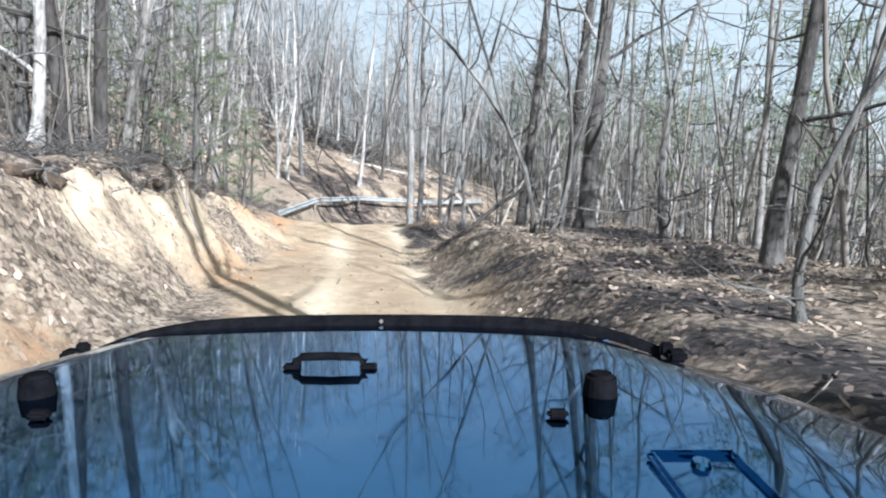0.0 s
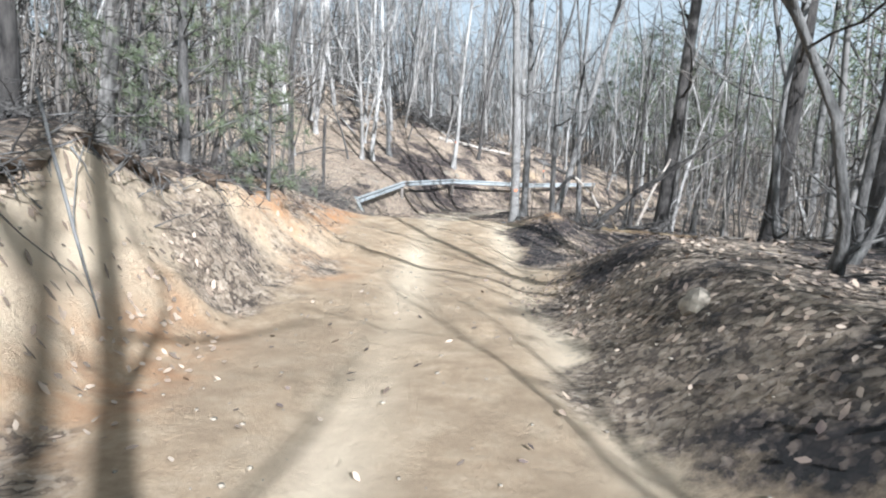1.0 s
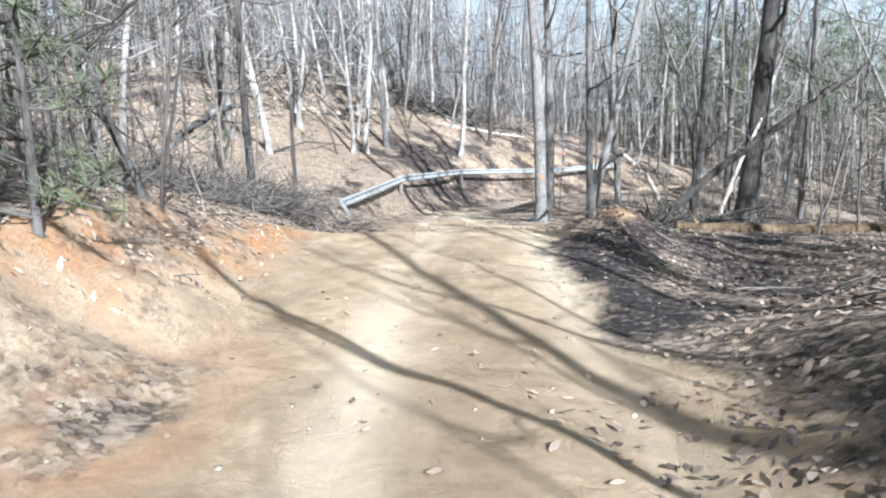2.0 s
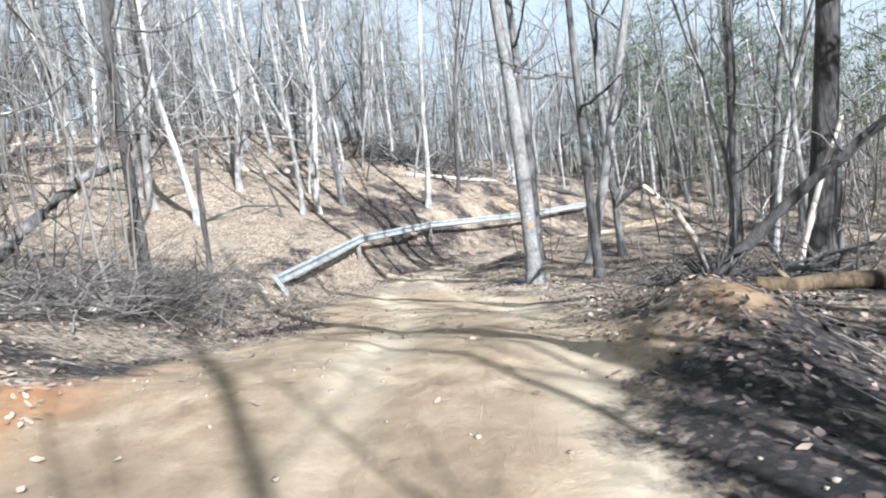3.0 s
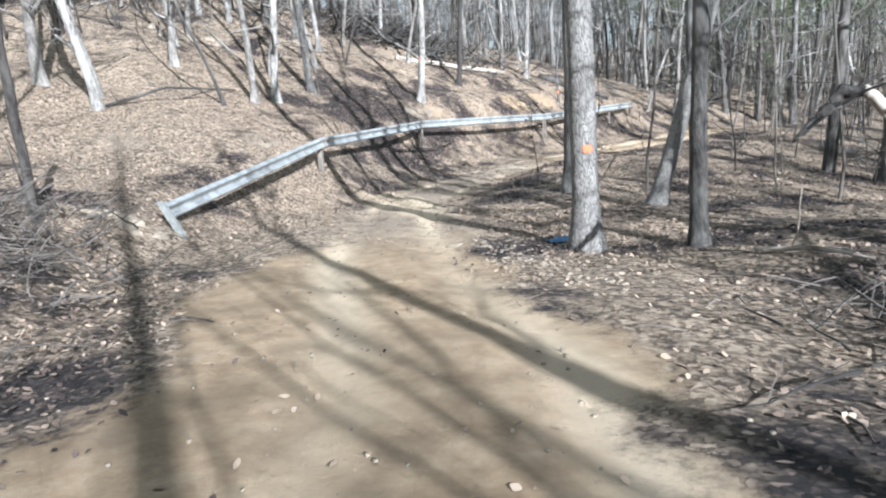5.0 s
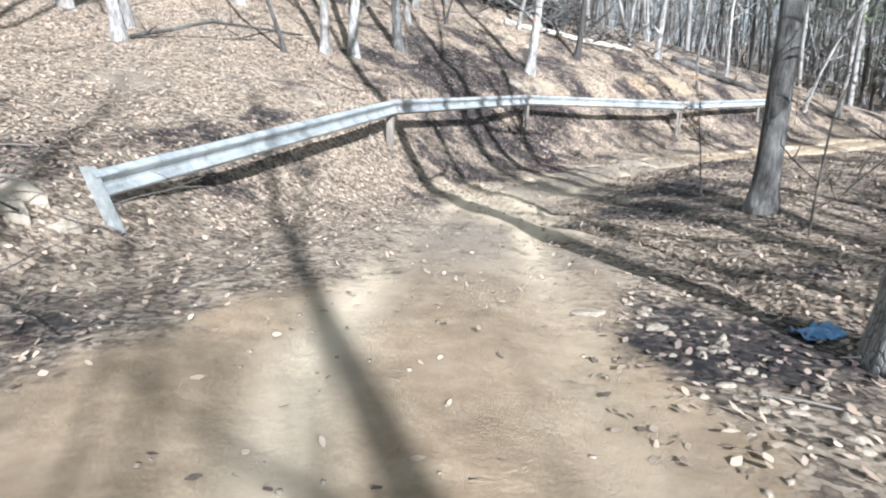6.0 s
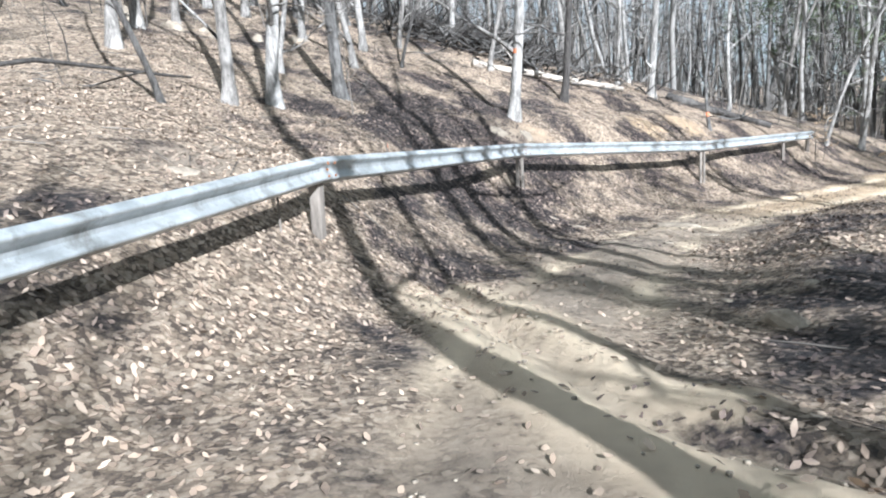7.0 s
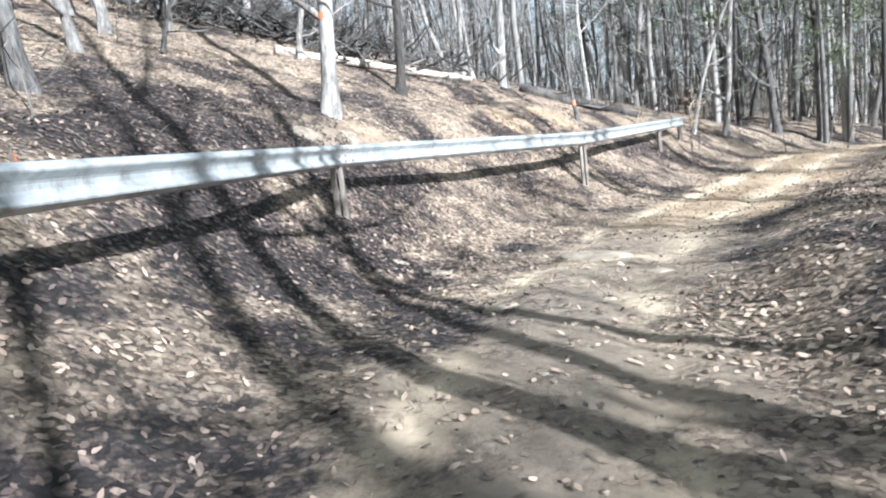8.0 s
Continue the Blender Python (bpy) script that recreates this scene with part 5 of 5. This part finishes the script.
SOD = simple("root_mat_soil", (0.02, 0.014, 0.01), (0.13, 0.095, 0.065), 11.0, 0.95, relief=0.06)
bank_lip()


def leafy_sapling(x, y, h, seed, label):
    """A thin young beech that keeps some of its dead leaves."""
    g = random.Random(seed)
    ob = empty("sapling", on(x, y), label, "sapling")
    v, f, lv, lf = [], [], [], []
    pts, rad = grow(g, Vector((0, 0, -0.1)), Vector((0, 0, 1)), h, 0.016, 0.004, 0.12, 0.5, 8)
    tube(pts, rad, 6, v, f)
    for i in range(16):
        k = g.randint(3, 8)
        a = g.uniform(0, 6.283)
        bp, br = grow(g, pts[k], Vector((math.cos(a), math.sin(a), g.uniform(0.0, 0.8))), g.uniform(0.2, 0.55), 0.006, 0.002, 0.2, 0.1, 4)
        tube(bp, br, 4, v, f, False)
        for q in range(7):
            c = bp[g.randint(1, 4)]
            d = Vector((g.gauss(0, 1), g.gauss(0, 1), g.gauss(-0.6, 0.6))).normalized() * g.uniform(0.05, 0.09)
            w = d.orthogonal().normalized() * 0.018
            b = len(lv)
            lv += [tuple(c), tuple(c + d * 0.5 + w), tuple(c + d), tuple(c + d * 0.5 - w)]
            lf.append((b, b + 1, b + 2, b + 3))
    part("stem", (v, f), BARK_DARK, ob)
    part("dead_leaves", (lv, lf), DRY_LEAF, ob, "curled tan leaves still on the twigs")


DRY_LEAF = simple("dead_beech_leaf", (0.24, 0.16, 0.09), (0.42, 0.31, 0.19), 9.0, 0.8, relief=0.002)
leafy_sapling(-2.44, 42.4, 2.0, 91, "thin sapling with a few curled dead leaves")
for i, (x, y, h) in enumerate(((3.4, 63.9, 2.2), (3.9, 64.6, 1.8))):
    leafy_sapling(x, y, h, 92 + i, "slender sapling with dead leaves beside the bank")


def root_plate():
    g = random.Random(41)
    ob = empty("upturned_root", on(0.55, 29.65), "upturned root with broken dark stubs and pale roots", "root")
    bm = bmesh.new()
    bmesh.ops.create_icosphere(bm, subdivisions=3, radius=0.26)
    for v in bm.verts:
        v.co *= 1 + 0.5 * noise.noise(v.co * 6)
        v.co.z = v.co.z * 0.9 + 0.12
    part("root_ball", bm, BARK_DARK, ob)
    for i in range(26):
        a = g.uniform(0, 6.283)
        pts, rad = grow(g, Vector((0, 0, 0.15)), Vector((math.cos(a), math.sin(a), g.uniform(-0.1, 1.0))), g.uniform(0.45, 1.0), 0.04, 0.01, 0.3, 0, 5)
        v, f = [], []
        tube(pts, rad, 6, v, f)
        part("root", (v, f), BARK if i % 3 == 0 else BARK_DARK, ob)


root_plate()


def needle_tree(name, x, y, h, whorls, reach, seed, label, bare=0.1):
    """A pine: a trunk with whorls of limbs that carry tufts of needles."""
    g = random.Random(seed)
    ob = empty(name, on(x, y), label, "pine")
    tv, tf, nv, nf = [], [], [], []
    pts, rad = grow(g, Vector((0, 0, -0.3)), Vector((0, 0, 1)), h + 0.3, 0.014 * h + 0.01, 0.012, 0.03, 0.5, 8)
    tube(pts, rad, 7, tv, tf)
    for w in range(whorls):
        f = bare + (0.97 - bare) * (w + g.random() * 0.6) / whorls
        k = min(int(f * 8), 7)
        at = pts[k].lerp(pts[k + 1], f * 8 - k)
        for q in range(g.randint(3, 5)):
            a = g.uniform(0, 6.283)
            ln = reach * (1.15 - f) * g.uniform(0.6, 1.1) + 0.15
            lp, lr = grow(g, at, Vector((math.cos(a), math.sin(a), g.uniform(0.05, 0.5))), ln, 0.008 + 0.006 * ln, 0.004, 0.15, 0.1, 4)
            tube(lp, lr, 4, tv, tf, False)
            for c in range(max(2, int(5 * ln))):
                j = g.uniform(1.2, 4)
                m = min(int(j), 3)
                p = lp[m].lerp(lp[m + 1], j - m)
                for t in range(16):
                    d = Vector((g.gauss(0, 1), g.gauss(0, 1), g.gauss(0.25, 0.8))).normalized()
                    side = d.orthogonal().normalized() * 0.004
                    e = p + d * g.uniform(0.09, 0.17)
                    b = len(nv)
                    nv += [tuple(p - side), tuple(p + side), tuple(e + side * 0.4), tuple(e - side * 0.4)]
                    nf.append((b, b + 1, b + 2, b + 3))
    part("trunk", (tv, tf), BARK, ob)
    part("needles", (nv, nf), NEEDLE, ob, "sparse yellow-green needles")
    return ob


needle_tree("young_pine", -6.1, 17.4, 6.0, 24, 1.5, 51, "young pine with sparse yellow-green needles on the bank")
needle_tree("young_pine", -5.4, 18.6, 2.4, 12, 0.9, 52, "small bushy pine on the lip of the bank")
needle_tree("young_pine", -15.4, 39.6, 2.6, 8, 0.8, 53, "small sparse pine on the leafy hillside")
for i, (x, y, h) in enumerate(((9.5, 36, 15), (15, 44, 17), (6.5, 47, 14), (20, 38, 16), (12, 26, 15), (24, 60, 17), (-20, 26, 13), (18, 80, 15), (10, 88, 16), (-14, 74, 13))):
    needle_tree("pine_tree", x, y, h, 12, 2.6, 60 + i, "tall pine with dark green needles among bare trees", 0.5)


for i, (x, y, h) in enumerate(((13.0, 72.5, 10.0), (16.5, 76.0, 12.0), (9.5, 74.5, 9.0), (12.0, 79.0, 11.0), (-8.6, 20.2, 8.0), (-9.8, 17.0, 9.0))):
    needle_tree("pine_tree", x, y, h, 18, 2.2, 100 + i, "green pine with low boughs among bare trees", 0.15)
# pines added out of view, sized to shade the ground right of the track
for i, (x, y, h) in enumerate(((5.2, 6.5, 5.5), (6.9, 8.2, 5.5), (6.2, 3.8, 5.5), (7.6, 10.2, 7.0), (9.6, 11.4, 8.0), (12.0, 8.6, 8.5), (9.4, 6.2, 7.5), (12.0, 3.0, 9.0), (14.4, 8.0, 9.0), (13.5, 13.5, 8.0))):
    needle_tree("pine_tree", x, y, h, 18, 2.0, 80 + i, "bushy pine added out of view to shade the lower side of the track", 0.2)


# ---- paint marks, blue scrap ----
def blaze(tree, up, tall, mid, wide, label):
    """A painted patch on the bark: its height above the foot, its middle direction and its width in degrees."""
    trunk = [o for o in tree.children if o.name.startswith("trunk")][0]
    ring = [trunk.matrix_world @ q.co for q in trunk.data.vertices]
    low = tree.matrix_world.translation.z + up
    n = 12
    rings = [ring[i:i + n] for i in range(0, len(ring) - n + 1, n)]
    mids = [(sum((q for q in r), Vector()) / n, (r[0] - sum((q for q in r), Vector()) / n).length) for r in rings]

    def middle(z):
        for (p, rp), (q, rq) in zip(mids, mids[1:]):
            if p.z <= z <= q.z:
                k = (z - p.z) / (q.z - p.z)
                return p.lerp(q, k), rp + (rq - rp) * k
        return mids[0]

    v, f = [], []
    for i in range(9):
        ang = radians(mid - wide / 2 + wide * i / 8)
        for z in (0.0, tall):
            c, rad = middle(low + z)
            v.append((c.x + math.cos(ang) * (rad + 0.006), c.y + math.sin(ang) * (rad + 0.006), low + z + 0.1 * tall * math.sin(i * 2.1 + z * 90)))
    for i in range(8):
        f.append((2 * i, 2 * i + 2, 2 * i + 3, 2 * i + 1))
    ob = new("paint_blaze", bpy.data.meshes.new("paint_blaze"))
    ob.data.from_pydata(v, [], f)
    ob.data.materials.append(ORANGE)
    tagged(ob, label, "paint mark")


bpy.context.view_layer.update()
blaze(blazed[0], 1.38, 0.1, -80, 40, "orange paint blaze on a pale flaky trunk")
blaze(blazed[1], 1.75, 0.12, -125, 60, "faded orange paint blaze on a pale sunlit trunk")
blaze(marked, 0.55, 0.16, -90, 120, "small red-orange paint mark on a thin trunk")


def marker_stake(x, y, h, seed):
    """A thin surveyor's stake with a strip of orange tape."""
    ob = empty("marker_stake", on(x, y), "thin wooden survey stake with orange tape behind the rail", "stake")
    bm = bmesh.new()
    box(bm, 0, 0, h / 2 - 0.1, 0.028, 0.014, h + 0.2, 0.003)
    part("stake", bm, POST, ob, "grey wooden stake")
    g = random.Random(seed)
    v, f = [], []
    for i in range(7):
        z = h - 0.04 - 0.03 * i
        for w in (-0.014, 0.014):
            v.append((0.016 + 0.01 * i * g.uniform(0.2, 1.0), w + 0.006 * math.sin(i * 1.3), z))
    f = [(2 * i, 2 * i + 1, 2 * i + 3, 2 * i + 2) for i in range(6)]
    part("tape", (v, f), ORANGE, ob, "fluttering orange tape")


marker_stake(-8.8, 43.25, 0.72, 3)
marker_stake(-8.75, 47.5, 0.6, 4)


def scrap():
    m = simple("blue_plastic_sheet", (0.05, 0.13, 0.26), (0.12, 0.26, 0.45), 12.0, 0.35, relief=0.01)
    bm = bmesh.new()
    bmesh.ops.create_grid(bm, x_segments=18, y_segments=14, size=0.5)
    for v in bm.verts:
        v.co.x *= 0.3
        v.co.y *= 0.2
        v.co.z = 0.05 + 0.09 * abs(noise.noise(v.co * 9)) + 0.03 * noise.noise(v.co * 25)
    r = bmesh.ops.extrude_face_region(bm, geom=bm.faces[:])
    for q in r["geom"]:
        if isinstance(q, bmesh.types.BMVert):
            q.co.z += 0.006
    me = bpy.data.meshes.new("plastic_scrap")
    bm.to_mesh(me)
    bm.free()
    me.shade_smooth()
    me.materials.append(m)
    ob = tagged(new("plastic_scrap", me), "crumpled blue plastic sheet lying on leaves", "scrap")
    ob.matrix_world = Matrix.Translation(on(-2.4, 35.5, -0.03)) @ pose(0, 0, 0, 0, 0, 30)


scrap()
